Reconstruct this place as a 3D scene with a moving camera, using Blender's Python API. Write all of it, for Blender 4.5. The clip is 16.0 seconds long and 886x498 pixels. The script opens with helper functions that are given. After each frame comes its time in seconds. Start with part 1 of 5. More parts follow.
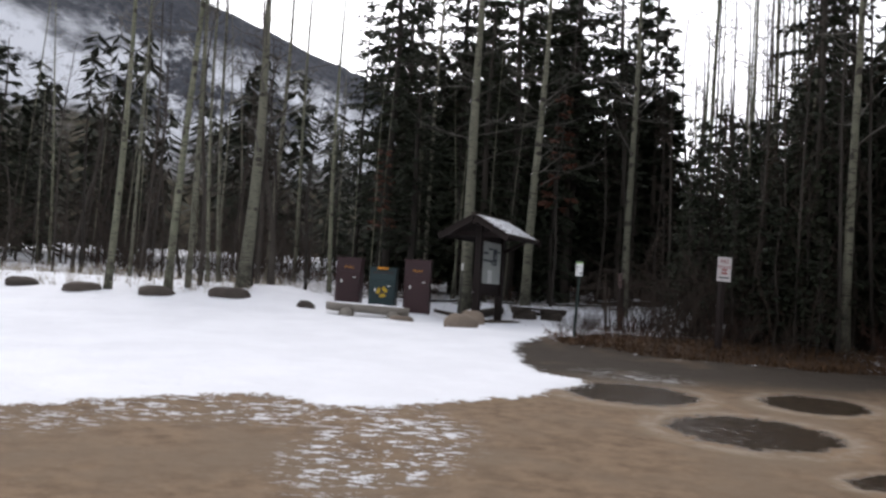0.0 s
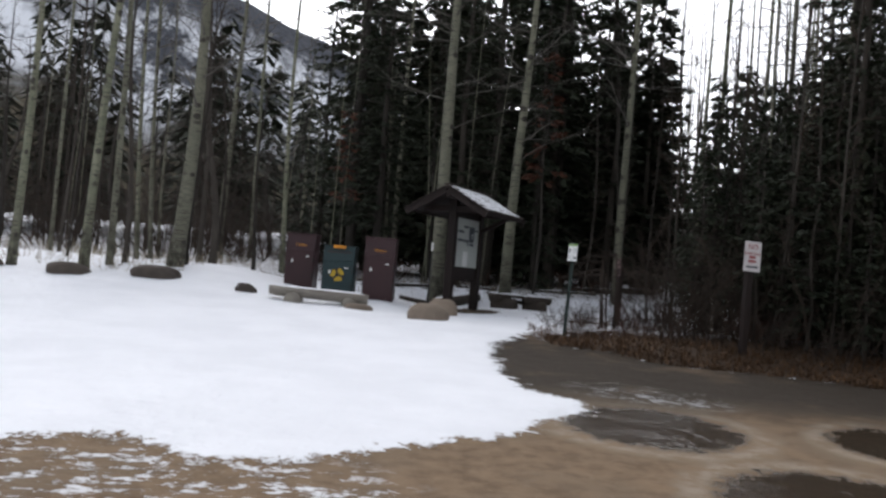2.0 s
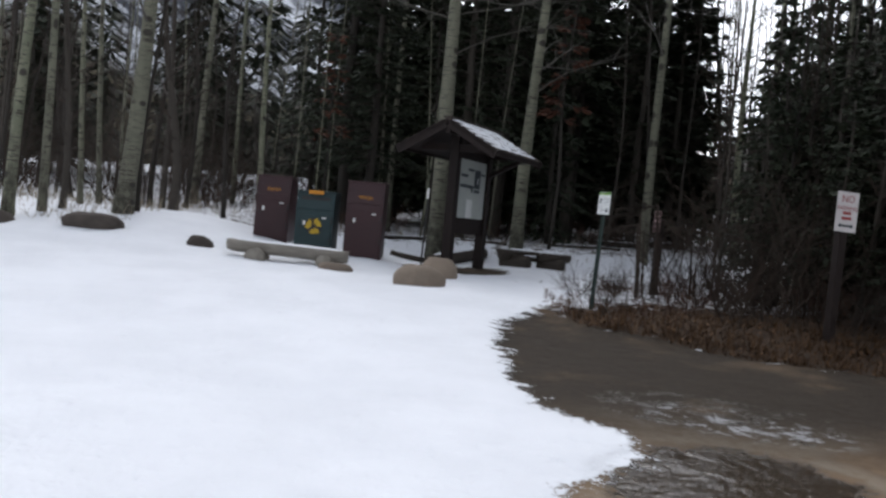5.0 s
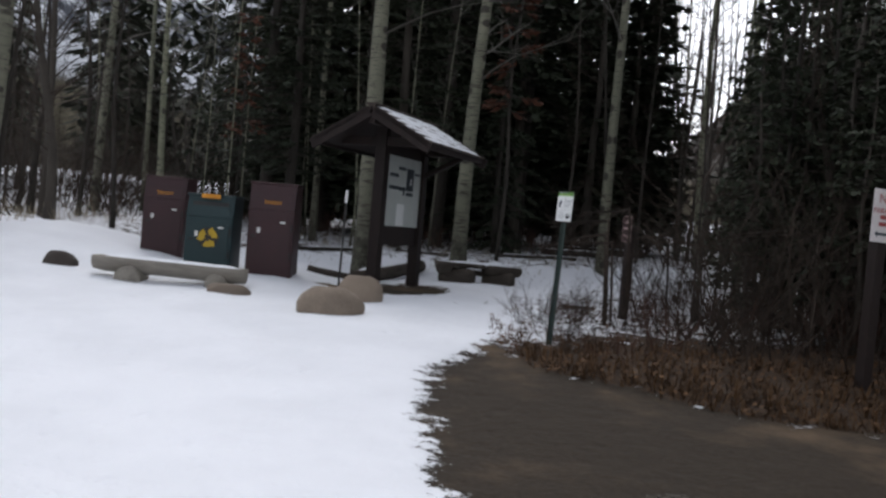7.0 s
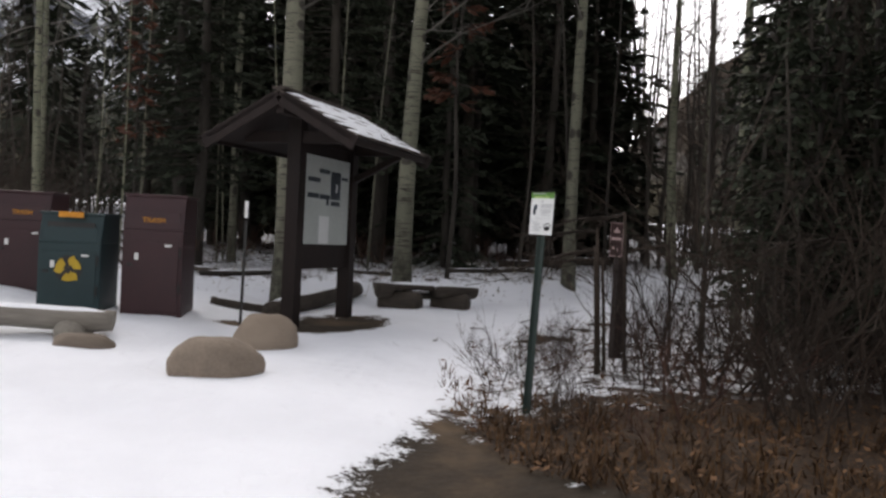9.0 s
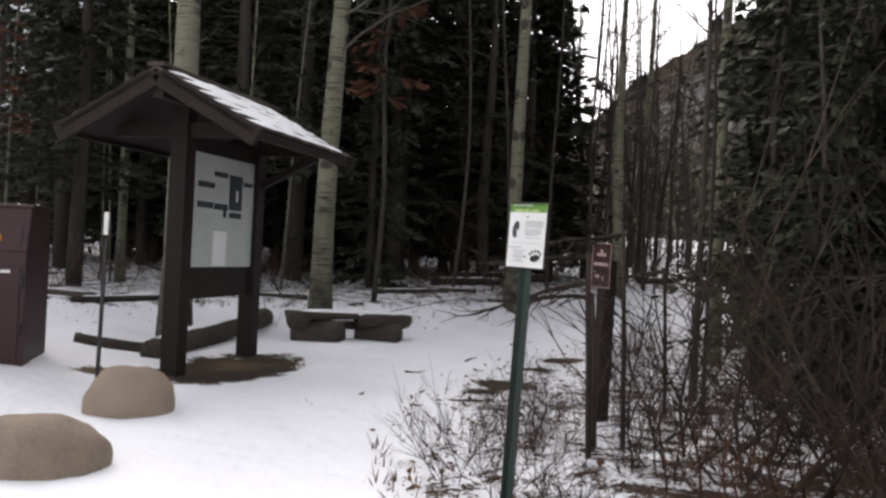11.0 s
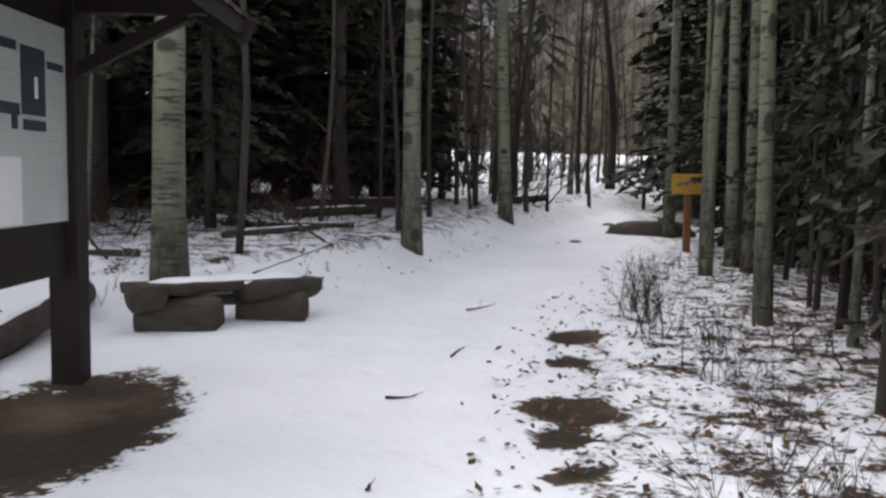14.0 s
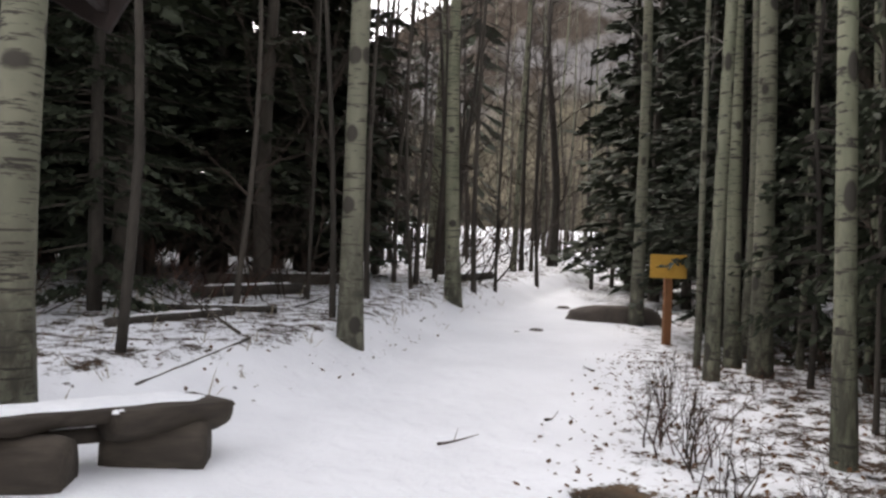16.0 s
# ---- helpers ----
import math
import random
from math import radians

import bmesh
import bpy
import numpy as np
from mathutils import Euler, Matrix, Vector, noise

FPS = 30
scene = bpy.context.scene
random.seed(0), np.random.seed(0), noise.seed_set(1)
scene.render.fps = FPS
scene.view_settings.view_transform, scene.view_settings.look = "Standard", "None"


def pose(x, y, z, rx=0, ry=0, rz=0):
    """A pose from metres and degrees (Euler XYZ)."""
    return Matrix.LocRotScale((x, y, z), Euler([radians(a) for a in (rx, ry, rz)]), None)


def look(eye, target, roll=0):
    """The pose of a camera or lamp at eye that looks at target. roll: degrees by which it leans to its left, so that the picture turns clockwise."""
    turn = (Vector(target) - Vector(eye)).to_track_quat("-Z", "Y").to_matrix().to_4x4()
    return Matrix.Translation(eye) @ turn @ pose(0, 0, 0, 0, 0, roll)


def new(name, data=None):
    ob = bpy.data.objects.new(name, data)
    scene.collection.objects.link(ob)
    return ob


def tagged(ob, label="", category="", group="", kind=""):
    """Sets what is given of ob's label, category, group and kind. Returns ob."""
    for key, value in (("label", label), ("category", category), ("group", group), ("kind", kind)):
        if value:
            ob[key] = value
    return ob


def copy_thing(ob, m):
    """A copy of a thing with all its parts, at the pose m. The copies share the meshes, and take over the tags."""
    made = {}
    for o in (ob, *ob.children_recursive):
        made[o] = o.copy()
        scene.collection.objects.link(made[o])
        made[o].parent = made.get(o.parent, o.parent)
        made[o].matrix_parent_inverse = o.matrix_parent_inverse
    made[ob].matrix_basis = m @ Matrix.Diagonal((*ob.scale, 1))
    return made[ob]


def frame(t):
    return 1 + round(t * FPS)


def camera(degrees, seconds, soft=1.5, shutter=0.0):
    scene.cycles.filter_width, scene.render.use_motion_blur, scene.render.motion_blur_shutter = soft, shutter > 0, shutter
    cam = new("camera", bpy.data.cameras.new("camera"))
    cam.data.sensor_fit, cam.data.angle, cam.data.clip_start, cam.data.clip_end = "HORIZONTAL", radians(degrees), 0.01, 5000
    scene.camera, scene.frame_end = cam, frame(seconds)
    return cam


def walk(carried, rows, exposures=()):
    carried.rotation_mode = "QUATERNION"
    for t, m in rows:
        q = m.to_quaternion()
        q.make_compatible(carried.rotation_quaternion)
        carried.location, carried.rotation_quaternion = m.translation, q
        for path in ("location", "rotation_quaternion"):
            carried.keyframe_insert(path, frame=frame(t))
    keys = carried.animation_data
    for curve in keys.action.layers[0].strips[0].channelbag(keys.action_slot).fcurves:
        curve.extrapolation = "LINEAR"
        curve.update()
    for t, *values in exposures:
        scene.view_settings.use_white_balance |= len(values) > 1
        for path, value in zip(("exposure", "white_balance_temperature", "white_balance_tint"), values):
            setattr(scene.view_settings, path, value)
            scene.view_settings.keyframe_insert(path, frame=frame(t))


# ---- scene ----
cam = camera(52.5, 16.0, soft=2.6)
PATH = [
    (0, (1.017, 0.438, 1.644), (0.879, 2.431, 1.743), 3.4),
    (0.5, (1.088, 1.134, 1.649), (0.96, 3.128, 1.736), 3.7),
    (1, (1.072, 2.05, 1.663), (0.959, 4.045, 1.743), 4.2),
    (1.5, (1.053, 2.915, 1.707), (0.953, 4.911, 1.778), 4.5),
    (2, (1.038, 3.762, 1.767), (0.95, 5.759, 1.824), 4.5),
    (2.5, (1.039, 4.365, 1.795), (0.949, 6.362, 1.837), 4.5),
    (3, (0.985, 4.921, 1.809), (0.89, 6.919, 1.833), 4.7),
    (5.5, (1.189, 7.797, 1.957), (1.087, 9.792, 1.868), 5.2),
    (6, (1.248, 8.56, 1.989), (1.185, 10.556, 1.887), 5.1),
    (6.5, (1.277, 9.2, 1.99), (1.249, 11.199, 1.917), 4.9),
    (7, (1.332, 9.846, 1.986), (1.338, 11.845, 1.942), 4.7),
    (7.5, (1.363, 10.468, 1.994), (1.403, 12.468, 1.973), 4.6),
    (8, (1.41, 11.213, 2.045), (1.477, 13.212, 2.034), 3.9),
    (10.5, (1.6, 14.402, 2.167), (1.792, 16.393, 2.128), 1.4),
    (11, (1.586, 14.859, 2.215), (1.868, 16.839, 2.223), 2.7),
    (11.5, (1.587, 15.516, 2.194), (1.926, 17.487, 2.183), 3.6),
    (12, (1.487, 16.297, 2.169), (1.896, 18.25, 2.039), 3.7),
    (12.5, (1.407, 17.008, 2.192), (1.865, 18.953, 2.114), 2.7),
    (13, (1.232, 17.781, 2.169), (1.787, 19.698, 2.043), 2.3),
    (13.5, (1.073, 18.36, 2.224), (1.723, 20.246, 2.076), 1.7),
    (14, (0.985, 19.013, 2.256), (1.73, 20.862, 2.092), 0.7),
    (14.5, (1.059, 19.614, 2.259), (1.885, 21.425, 2.061), 0.2),
    (15, (1.202, 20.203, 2.268), (2.113, 21.975, 2.086), 1.1),
    (15.5, (1.372, 20.776, 2.304), (2.367, 22.509, 2.22), 2.9),
    (16, (1.559, 21.21, 2.31), (2.465, 22.993, 2.307), 2.0),
]
EXPOSURES = [(0, 1.02, 6500, 14), (3, 0.95, 6350, 11), (5.5, 0.95, 6250, 11), (7, 0.9, 6350, 12), (8, 1.12, 6650, 13), (10.5, 1.3, 6900, 15), (11, 1.62, 6900, 15), (11.5, 1.82, 6900, 15),
             (12, 1.95, 6900, 15), (12.5, 1.85, 6900, 15), (13.5, 1.95, 6700, 14), (14.5, 1.9, 6650, 13), (16, 2.27, 6950, 14)]
walk(cam, [(t, look(eye, target, roll)) for t, eye, target, roll in PATH], EXPOSURES)

# ---- overcast winter daylight ----
world = bpy.data.worlds.new("overcast")
scene.world = world
world.use_nodes = True
wn, wl = world.node_tree.nodes, world.node_tree.links
sky = wn.new("ShaderNodeTexSky")
sky.sky_type, sky.sun_disc = "NISHITA", False
sky.sun_elevation, sky.sun_rotation = radians(40), radians(-10)
grey = wn.new("ShaderNodeHueSaturation")
grey.inputs["Saturation"].default_value = 0.2
wl.new(sky.outputs["Color"], grey.inputs["Color"])
wl.new(grey.outputs["Color"], wn["Background"].inputs["Color"])
wn["Background"].inputs["Strength"].default_value = 0.13
sun = new("sun", bpy.data.lights.new("sun", "SUN"))
sun.data.energy, sun.data.angle, sun.data.color = 0.8, radians(40), (1.0, 0.97, 0.93)
sun.matrix_world = look((-7, 62, 42), (0, 20, 0))


# ---- materials ----
class Graph:
    """A material's node graph with short ways to add nodes."""

    def __init__(self, name, rough=0.8, metal=0.0, spec=0.3):
        self.mat = bpy.data.materials.new(name)
        self.mat.use_nodes = True
        self.nt = self.mat.node_tree
        self.bsdf = self.nt.nodes["Principled BSDF"]
        self.bsdf.inputs["Roughness"].default_value = rough
        self.bsdf.inputs["Metallic"].default_value = metal
        self.bsdf.inputs["Specular IOR Level"].default_value = spec
        self.coord = self.nt.nodes.new("ShaderNodeTexCoord").outputs["Object"]

    def put(self, socket, value):
        if isinstance(value, (int, float)):
            socket.default_value = value
        elif isinstance(value, tuple):
            socket.default_value = (*value, 1.0) if len(value) == 3 and socket.type == "RGBA" else value
        else:
            self.nt.links.new(value, socket)

    def noise(self, scale, detail=4.0, stretch=(1, 1, 1), rough=0.55):
        m = self.nt.nodes.new("ShaderNodeMapping")
        m.inputs["Scale"].default_value = stretch
        self.nt.links.new(self.coord, m.inputs["Vector"])
        n = self.nt.nodes.new("ShaderNodeTexNoise")
        n.inputs["Scale"].default_value, n.inputs["Detail"].default_value, n.inputs["Roughness"].default_value = scale, detail, rough
        self.nt.links.new(m.outputs["Vector"], n.inputs["Vector"])
        return n.outputs["Fac"]

    def voronoi(self, scale, stretch=(1, 1, 1)):
        m = self.nt.nodes.new("ShaderNodeMapping")
        m.inputs["Scale"].default_value = stretch
        self.nt.links.new(self.coord, m.inputs["Vector"])
        n = self.nt.nodes.new("ShaderNodeTexVoronoi")
        n.inputs["Scale"].default_value = scale
        self.nt.links.new(m.outputs["Vector"], n.inputs["Vector"])
        return n.outputs["Distance"]

    def math(self, op, a, b=0.0, clamp=False):
        n = self.nt.nodes.new("ShaderNodeMath")
        n.operation, n.use_clamp = op, clamp
        self.put(n.inputs[0], a)
        self.put(n.inputs[1], b)
        return n.outputs[0]

    def ramp(self, value, low, high, a=0.0, b=1.0):
        n = self.nt.nodes.new("ShaderNodeMapRange")
        n.interpolation_type = "SMOOTHSTEP"
        self.put(n.inputs[0], value)
        for k, v in zip((1, 2, 3, 4), (low, high, a, b)):
            n.inputs[k].default_value = v
        return n.outputs[0]

    def mix(self, fac, a, b):
        n = self.nt.nodes.new("ShaderNodeMix")
        n.data_type = "RGBA"
        self.put(n.inputs[0], fac)
        self.put(n.inputs[6], a)
        self.put(n.inputs[7], b)
        return n.outputs[2]

    def attribute(self, name):
        n = self.nt.nodes.new("ShaderNodeAttribute")
        n.attribute_name = name
        return n.outputs["Fac"]

    def chance(self):
        return self.nt.nodes.new("ShaderNodeObjectInfo").outputs["Random"]

    def island(self):
        return self.nt.nodes.new("ShaderNodeNewGeometry").outputs["Random Per Island"]

    def height(self):
        n = self.nt.nodes.new("ShaderNodeSeparateXYZ")
        self.nt.links.new(self.coord, n.inputs[0])
        return n.outputs[2]

    def bump(self, value, strength=0.4, distance=0.01):
        n = self.nt.nodes.new("ShaderNodeBump")
        n.inputs["Strength"].default_value, n.inputs["Distance"].default_value = strength, distance
        self.nt.links.new(value, n.inputs["Height"])
        self.nt.links.new(n.outputs["Normal"], self.bsdf.inputs["Normal"])

    def colour(self, value):
        self.put(self.bsdf.inputs["Base Color"], value)
        return self.mat


def surface(name, a, b, scale=6.0, fine=50.0, rough=0.8, metal=0.0, stretch=(1, 1, 1), bump=0.4, depth=0.01, spec=0.3, vary=0.0):
    """A weathered surface: two tones in large patches, a fine grain in tone and relief."""
    g = Graph(name, rough, metal, spec)
    big, small = g.noise(scale, 3, stretch), g.noise(fine, 5, stretch)
    fac = g.math("ADD", g.math("MULTIPLY", big, 0.6), g.math("MULTIPLY", small, 0.4))
    if vary:
        fac = g.math("ADD", fac, g.math("MULTIPLY", g.math("SUBTRACT", g.chance(), 0.5), vary))
    g.bump(small, bump, depth)
    return g.colour(g.mix(g.ramp(fac, 0.3, 0.7), a, b))


def ground_material():
    g = Graph("ground", 0.9, 0.0, 0.25)
    snow, litter, wet, slush = (g.attribute(k) for k in ("snow", "litter", "wet", "slush"))
    n1, n2, n3 = g.noise(0.9, 4), g.noise(4.5, 6, rough=0.65), g.noise(26, 5, rough=0.7)
    streak = g.noise(6.5, 6, (0.85, 1.3, 1), 0.65)
    dirt = g.mix(g.ramp(n2, 0.35, 0.68), (0.205, 0.14, 0.085), (0.125, 0.083, 0.048))
    dirt = g.mix(g.ramp(n1, 0.4, 0.7), dirt, (0.165, 0.12, 0.078))
    dirt = g.mix(g.ramp(n3, 0.62, 0.72), dirt, (0.24, 0.2, 0.15))
    rim = g.math("MULTIPLY", g.ramp(wet, 0.05, 0.36), g.ramp(wet, 0.62, 0.40))
    dirt = g.mix(g.math("MULTIPLY", rim, g.ramp(n2, 0.35, 0.6)), dirt, (0.27, 0.22, 0.165))
    water = g.ramp(g.math("ADD", wet, g.math("ADD", g.math("MULTIPLY", g.math("SUBTRACT", n2, 0.5), 0.9), g.math("MULTIPLY", g.math("SUBTRACT", n3, 0.5), 0.5))), 0.48, 0.68)
    dirt = g.mix(g.math("MULTIPLY", water, 0.9), dirt, (0.032, 0.024, 0.017))
    # darkens wet soil, and paints the kiosk's shade into the dirt colour
    damp_shade = g.math("MULTIPLY", g.attribute("damp_shade"), g.ramp(n1, 0.1, 0.5))
    dirt = g.mix(damp_shade, dirt, g.mix(g.ramp(n3, 0.3, 0.7), (0.021, 0.0155, 0.010), (0.039, 0.028, 0.018)))
    leaf = g.voronoi(22, (1, 1, 1))
    floor = g.mix(g.ramp(n3, 0.35, 0.65), (0.062, 0.037, 0.021), (0.028, 0.021, 0.016))
    floor = g.mix(g.ramp(leaf, 0.25, 0.1), floor, (0.11, 0.058, 0.027))
    floor = g.mix(g.ramp(n2, 0.55, 0.75), floor, (0.035, 0.026, 0.02))
    earth = g.mix(g.ramp(litter, 0.35, 0.65), dirt, floor)
    ragged = g.math("ADD", g.math("MULTIPLY", g.math("SUBTRACT", n2, 0.5), 1.3), g.math("MULTIPLY", g.math("SUBTRACT", n3, 0.5), 0.9))
    cover = g.ramp(g.math("ADD", snow, ragged), -0.06, 0.08)
    flakes = g.math("MULTIPLY", g.ramp(g.math("ADD", streak, g.math("MULTIPLY", n3, 0.35)), 0.70, 0.78), slush)
    cover = g.math("MAXIMUM", cover, g.math("MULTIPLY", flakes, 0.85), clamp=True)
    white = g.mix(g.ramp(n1, 0.3, 0.7), (0.86, 0.88, 0.92), (0.8, 0.82, 0.86))
    white = g.mix(g.ramp(n3, 0.70, 0.76), white, (0.55, 0.53, 0.5))
    g.put(g.bsdf.inputs["Roughness"], g.math("SUBTRACT", 0.92, g.math("MULTIPLY", g.math("MULTIPLY", water, g.math("SUBTRACT", 1.0, cover)), 0.74)))
    relief = g.math("ADD", g.math("MULTIPLY", cover, 0.9), g.math("MULTIPLY", g.math("ADD", n2, n3), g.math("SUBTRACT", 0.5, g.math("MULTIPLY", water, 0.48))))
    g.bump(g.math("ADD", relief, g.math("ADD", g.math("MULTIPLY", g.noise(8, 4), 0.9), g.math("ADD", g.math("MULTIPLY", g.noise(2.6, 3), 1.6), g.math("MULTIPLY", g.ramp(g.voronoi(3.4, (1, 0.7, 1)), 0.30, 0.05), -0.5)))), 0.65, 0.03)
    return g.colour(g.mix(cover, earth, white))


def aspen_bark():
    g = Graph("aspen_bark", 0.85, 0, 0.2)
    tone = g.noise(3.0, 3, (1, 1, 0.4))
    base = g.mix(g.ramp(tone, 0.3, 0.7), (0.24, 0.24, 0.17), (0.145, 0.155, 0.105))
    base = g.mix(g.ramp(g.chance(), 0.1, 0.9, 0.0, 0.5), base, (0.15, 0.14, 0.115))
    marks = g.ramp(g.noise(5.0, 4, (1, 1, 7), 0.7), 0.545, 0.60)
    knots = g.ramp(g.voronoi(2.6, (1.6, 1.6, 1.1)), 0.29, 0.2)
    rough = g.noise(9, 5, (1.3, 1.3, 0.5), 0.7)
    low = g.ramp(g.math("ADD", g.height(), g.math("MULTIPLY", g.noise(2.2, 3), 1.8)), 3.3, 0.9)
    low = g.math("MULTIPLY", low, g.ramp(rough, 0.35, 0.6))
    fac = g.math("MAXIMUM", g.math("MAXIMUM", marks, knots), g.math("MULTIPLY", low, 0.85), clamp=True)
    g.bump(g.math("ADD", rough, fac), 0.6, 0.02)
    return g.colour(g.mix(fac, base, (0.055, 0.05, 0.042)))


def leafy(name, a, b, rough=0.75):
    g = Graph(name, rough, 0, 0.2)
    fac = g.math("ADD", g.math("MULTIPLY", g.island(), 0.6), g.math("MULTIPLY", g.chance(), 0.4))
    return g.colour(g.mix(fac, a, b))


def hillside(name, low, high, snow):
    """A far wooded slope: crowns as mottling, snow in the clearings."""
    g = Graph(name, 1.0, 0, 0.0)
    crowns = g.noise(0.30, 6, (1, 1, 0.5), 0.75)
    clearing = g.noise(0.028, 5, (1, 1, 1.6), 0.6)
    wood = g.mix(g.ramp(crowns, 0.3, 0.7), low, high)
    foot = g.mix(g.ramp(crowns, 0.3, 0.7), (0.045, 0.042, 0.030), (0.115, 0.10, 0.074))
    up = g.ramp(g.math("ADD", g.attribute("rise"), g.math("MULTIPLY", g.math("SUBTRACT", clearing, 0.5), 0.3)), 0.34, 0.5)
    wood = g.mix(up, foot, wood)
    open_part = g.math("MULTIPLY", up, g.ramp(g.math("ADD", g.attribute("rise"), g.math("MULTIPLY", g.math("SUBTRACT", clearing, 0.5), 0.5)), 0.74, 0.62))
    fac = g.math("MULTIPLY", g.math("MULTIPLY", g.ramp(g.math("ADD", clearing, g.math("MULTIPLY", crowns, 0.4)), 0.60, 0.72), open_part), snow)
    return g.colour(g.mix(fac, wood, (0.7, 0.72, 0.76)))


M = {
    "ground": ground_material(),
    "aspen": aspen_bark(),
    "dark_bark": surface("dark_bark", (0.03, 0.026, 0.022), (0.065, 0.056, 0.047), 3, 22, 0.9, stretch=(1, 1, 0.3), depth=0.02, vary=0.3),
    "twig": surface("twig", (0.022, 0.016, 0.012), (0.05, 0.036, 0.027), 4, 30, 0.85, vary=0.5),
    "grey_twig": surface("grey_twig", (0.09, 0.083, 0.072), (0.15, 0.14, 0.125), 4, 30, 0.85, vary=0.4),
    "red_twig": surface("red_twig", (0.04, 0.02, 0.015), (0.08, 0.04, 0.027), 4, 30, 0.8, vary=0.5),
    "needles": leafy("needles", (0.016, 0.022, 0.014), (0.040, 0.047, 0.028)),
    "brown_leaf": leafy("brown_leaf", (0.03, 0.017, 0.010), (0.17, 0.085, 0.036)),
    "dead_needles": leafy("dead_needles", (0.05, 0.022, 0.014), (0.12, 0.05, 0.03)),
    "russet_grass": leafy("russet_grass", (0.025, 0.014, 0.008), (0.15, 0.08, 0.033)),
    "straw": leafy("straw", (0.22, 0.18, 0.125), (0.36, 0.32, 0.25)),
    "stone": surface("stone", (0.27, 0.215, 0.165), (0.175, 0.14, 0.11), 3, 45, 0.85, bump=0.5, depth=0.012, vary=0.4),
    "dark_stone": surface("dark_stone", (0.10, 0.083, 0.07), (0.06, 0.05, 0.043), 3, 40, 0.9, bump=0.5, depth=0.015, vary=0.4),
    "log": surface("log", (0.085, 0.07, 0.056), (0.04, 0.033, 0.027), 3, 24, 0.9, stretch=(0.25, 1, 1), bump=0.6, depth=0.015),
    "log_end": surface("log_end", (0.26, 0.21, 0.16), (0.15, 0.12, 0.09), 5, 35, 0.9),
    "pale_log": surface("pale_log", (0.30, 0.275, 0.235), (0.19, 0.17, 0.145), 3, 26, 0.9, stretch=(0.2, 1, 1), bump=0.5, depth=0.012),
    "snow": surface("snow", (0.88, 0.9, 0.93), (0.8, 0.82, 0.86), 3, 25, 0.9, bump=0.35, depth=0.02),
    "brown_timber": surface("brown_timber", (0.021, 0.0125, 0.0105), (0.012, 0.008, 0.007), 3, 30, 0.75, stretch=(1, 1, 0.15), depth=0.006),
    "shingle": surface("shingle", (0.10, 0.08, 0.066), (0.055, 0.044, 0.038), 4, 30, 0.9, stretch=(1, 0.2, 1), depth=0.006, vary=0.6),
    "maroon": surface("maroon", (0.036, 0.0085, 0.011), (0.024, 0.0065, 0.0085), 2, 30, 0.5, bump=0.08, depth=0.003, spec=0.45),
    "teal": surface("teal", (0.008, 0.03, 0.033), (0.006, 0.022, 0.025), 2, 30, 0.5, bump=0.08, depth=0.003, spec=0.45),
    "black": surface("black", (0.02, 0.02, 0.02), (0.035, 0.033, 0.03), 5, 40, 0.6),
    "yellow": surface("yellow", (0.5, 0.34, 0.03), (0.4, 0.26, 0.025), 8, 50, 0.6, bump=0.05),
    "orange": surface("orange", (0.62, 0.27, 0.03), (0.5, 0.2, 0.02), 8, 50, 0.6, bump=0.05),
    "sticker": surface("sticker", (0.72, 0.72, 0.7), (0.6, 0.6, 0.58), 9, 60, 0.6, bump=0.05),
    "paper": surface("paper", (0.80, 0.81, 0.80), (0.72, 0.73, 0.72), 3, 60, 0.45, bump=0.03),
    "map_paper": surface("map_paper", (0.50, 0.53, 0.50), (0.42, 0.45, 0.43), 2, 14, 0.35, bump=0.03),
    "map_dark": surface("map_dark", (0.035, 0.045, 0.06), (0.05, 0.06, 0.07), 8, 40, 0.4, bump=0.03),
    "print_grey": surface("print_grey", (0.42, 0.43, 0.44), (0.5, 0.5, 0.5), 20, 90, 0.5, bump=0.02),
    "print_green": surface("print_green", (0.10, 0.25, 0.045), (0.13, 0.29, 0.06), 8, 50, 0.45, bump=0.02),
    "print_lime": surface("print_lime", (0.42, 0.55, 0.2), (0.36, 0.5, 0.18), 8, 50, 0.45, bump=0.02),
    "print_red": surface("print_red", (0.36, 0.06, 0.06), (0.28, 0.05, 0.05), 8, 50, 0.5, bump=0.02),
    "sign_white": surface("sign_white", (0.72, 0.68, 0.68), (0.62, 0.58, 0.58), 5, 40, 0.5, bump=0.03),
    "sign_brown": surface("sign_brown", (0.030, 0.011, 0.010), (0.022, 0.009, 0.008), 5, 40, 0.5, bump=0.03),
    "sign_pink": surface("sign_pink", (0.4, 0.29, 0.28), (0.3, 0.22, 0.21), 8, 40, 0.5, bump=0.03),
    "green_steel": surface("green_steel", (0.006, 0.024, 0.018), (0.005, 0.016, 0.013), 5, 40, 0.5, bump=0.1, spec=0.45),
    "grey_steel": surface("grey_steel", (0.12, 0.12, 0.115), (0.07, 0.06, 0.055), 5, 40, 0.5, 0.6, bump=0.1),
    "yellow_board": surface("yellow_board", (0.52, 0.30, 0.055), (0.42, 0.23, 0.04), 5, 40, 0.6, bump=0.1),
    "orange_post": surface("orange_post", (0.20, 0.085, 0.035), (0.13, 0.06, 0.03), 3, 30, 0.8, stretch=(1, 1, 0.2)),
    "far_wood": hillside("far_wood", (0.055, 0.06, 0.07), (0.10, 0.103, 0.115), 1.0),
    "brown_hill": hillside("brown_hill", (0.032, 0.026, 0.022), (0.062, 0.050, 0.040), 0.12),
}


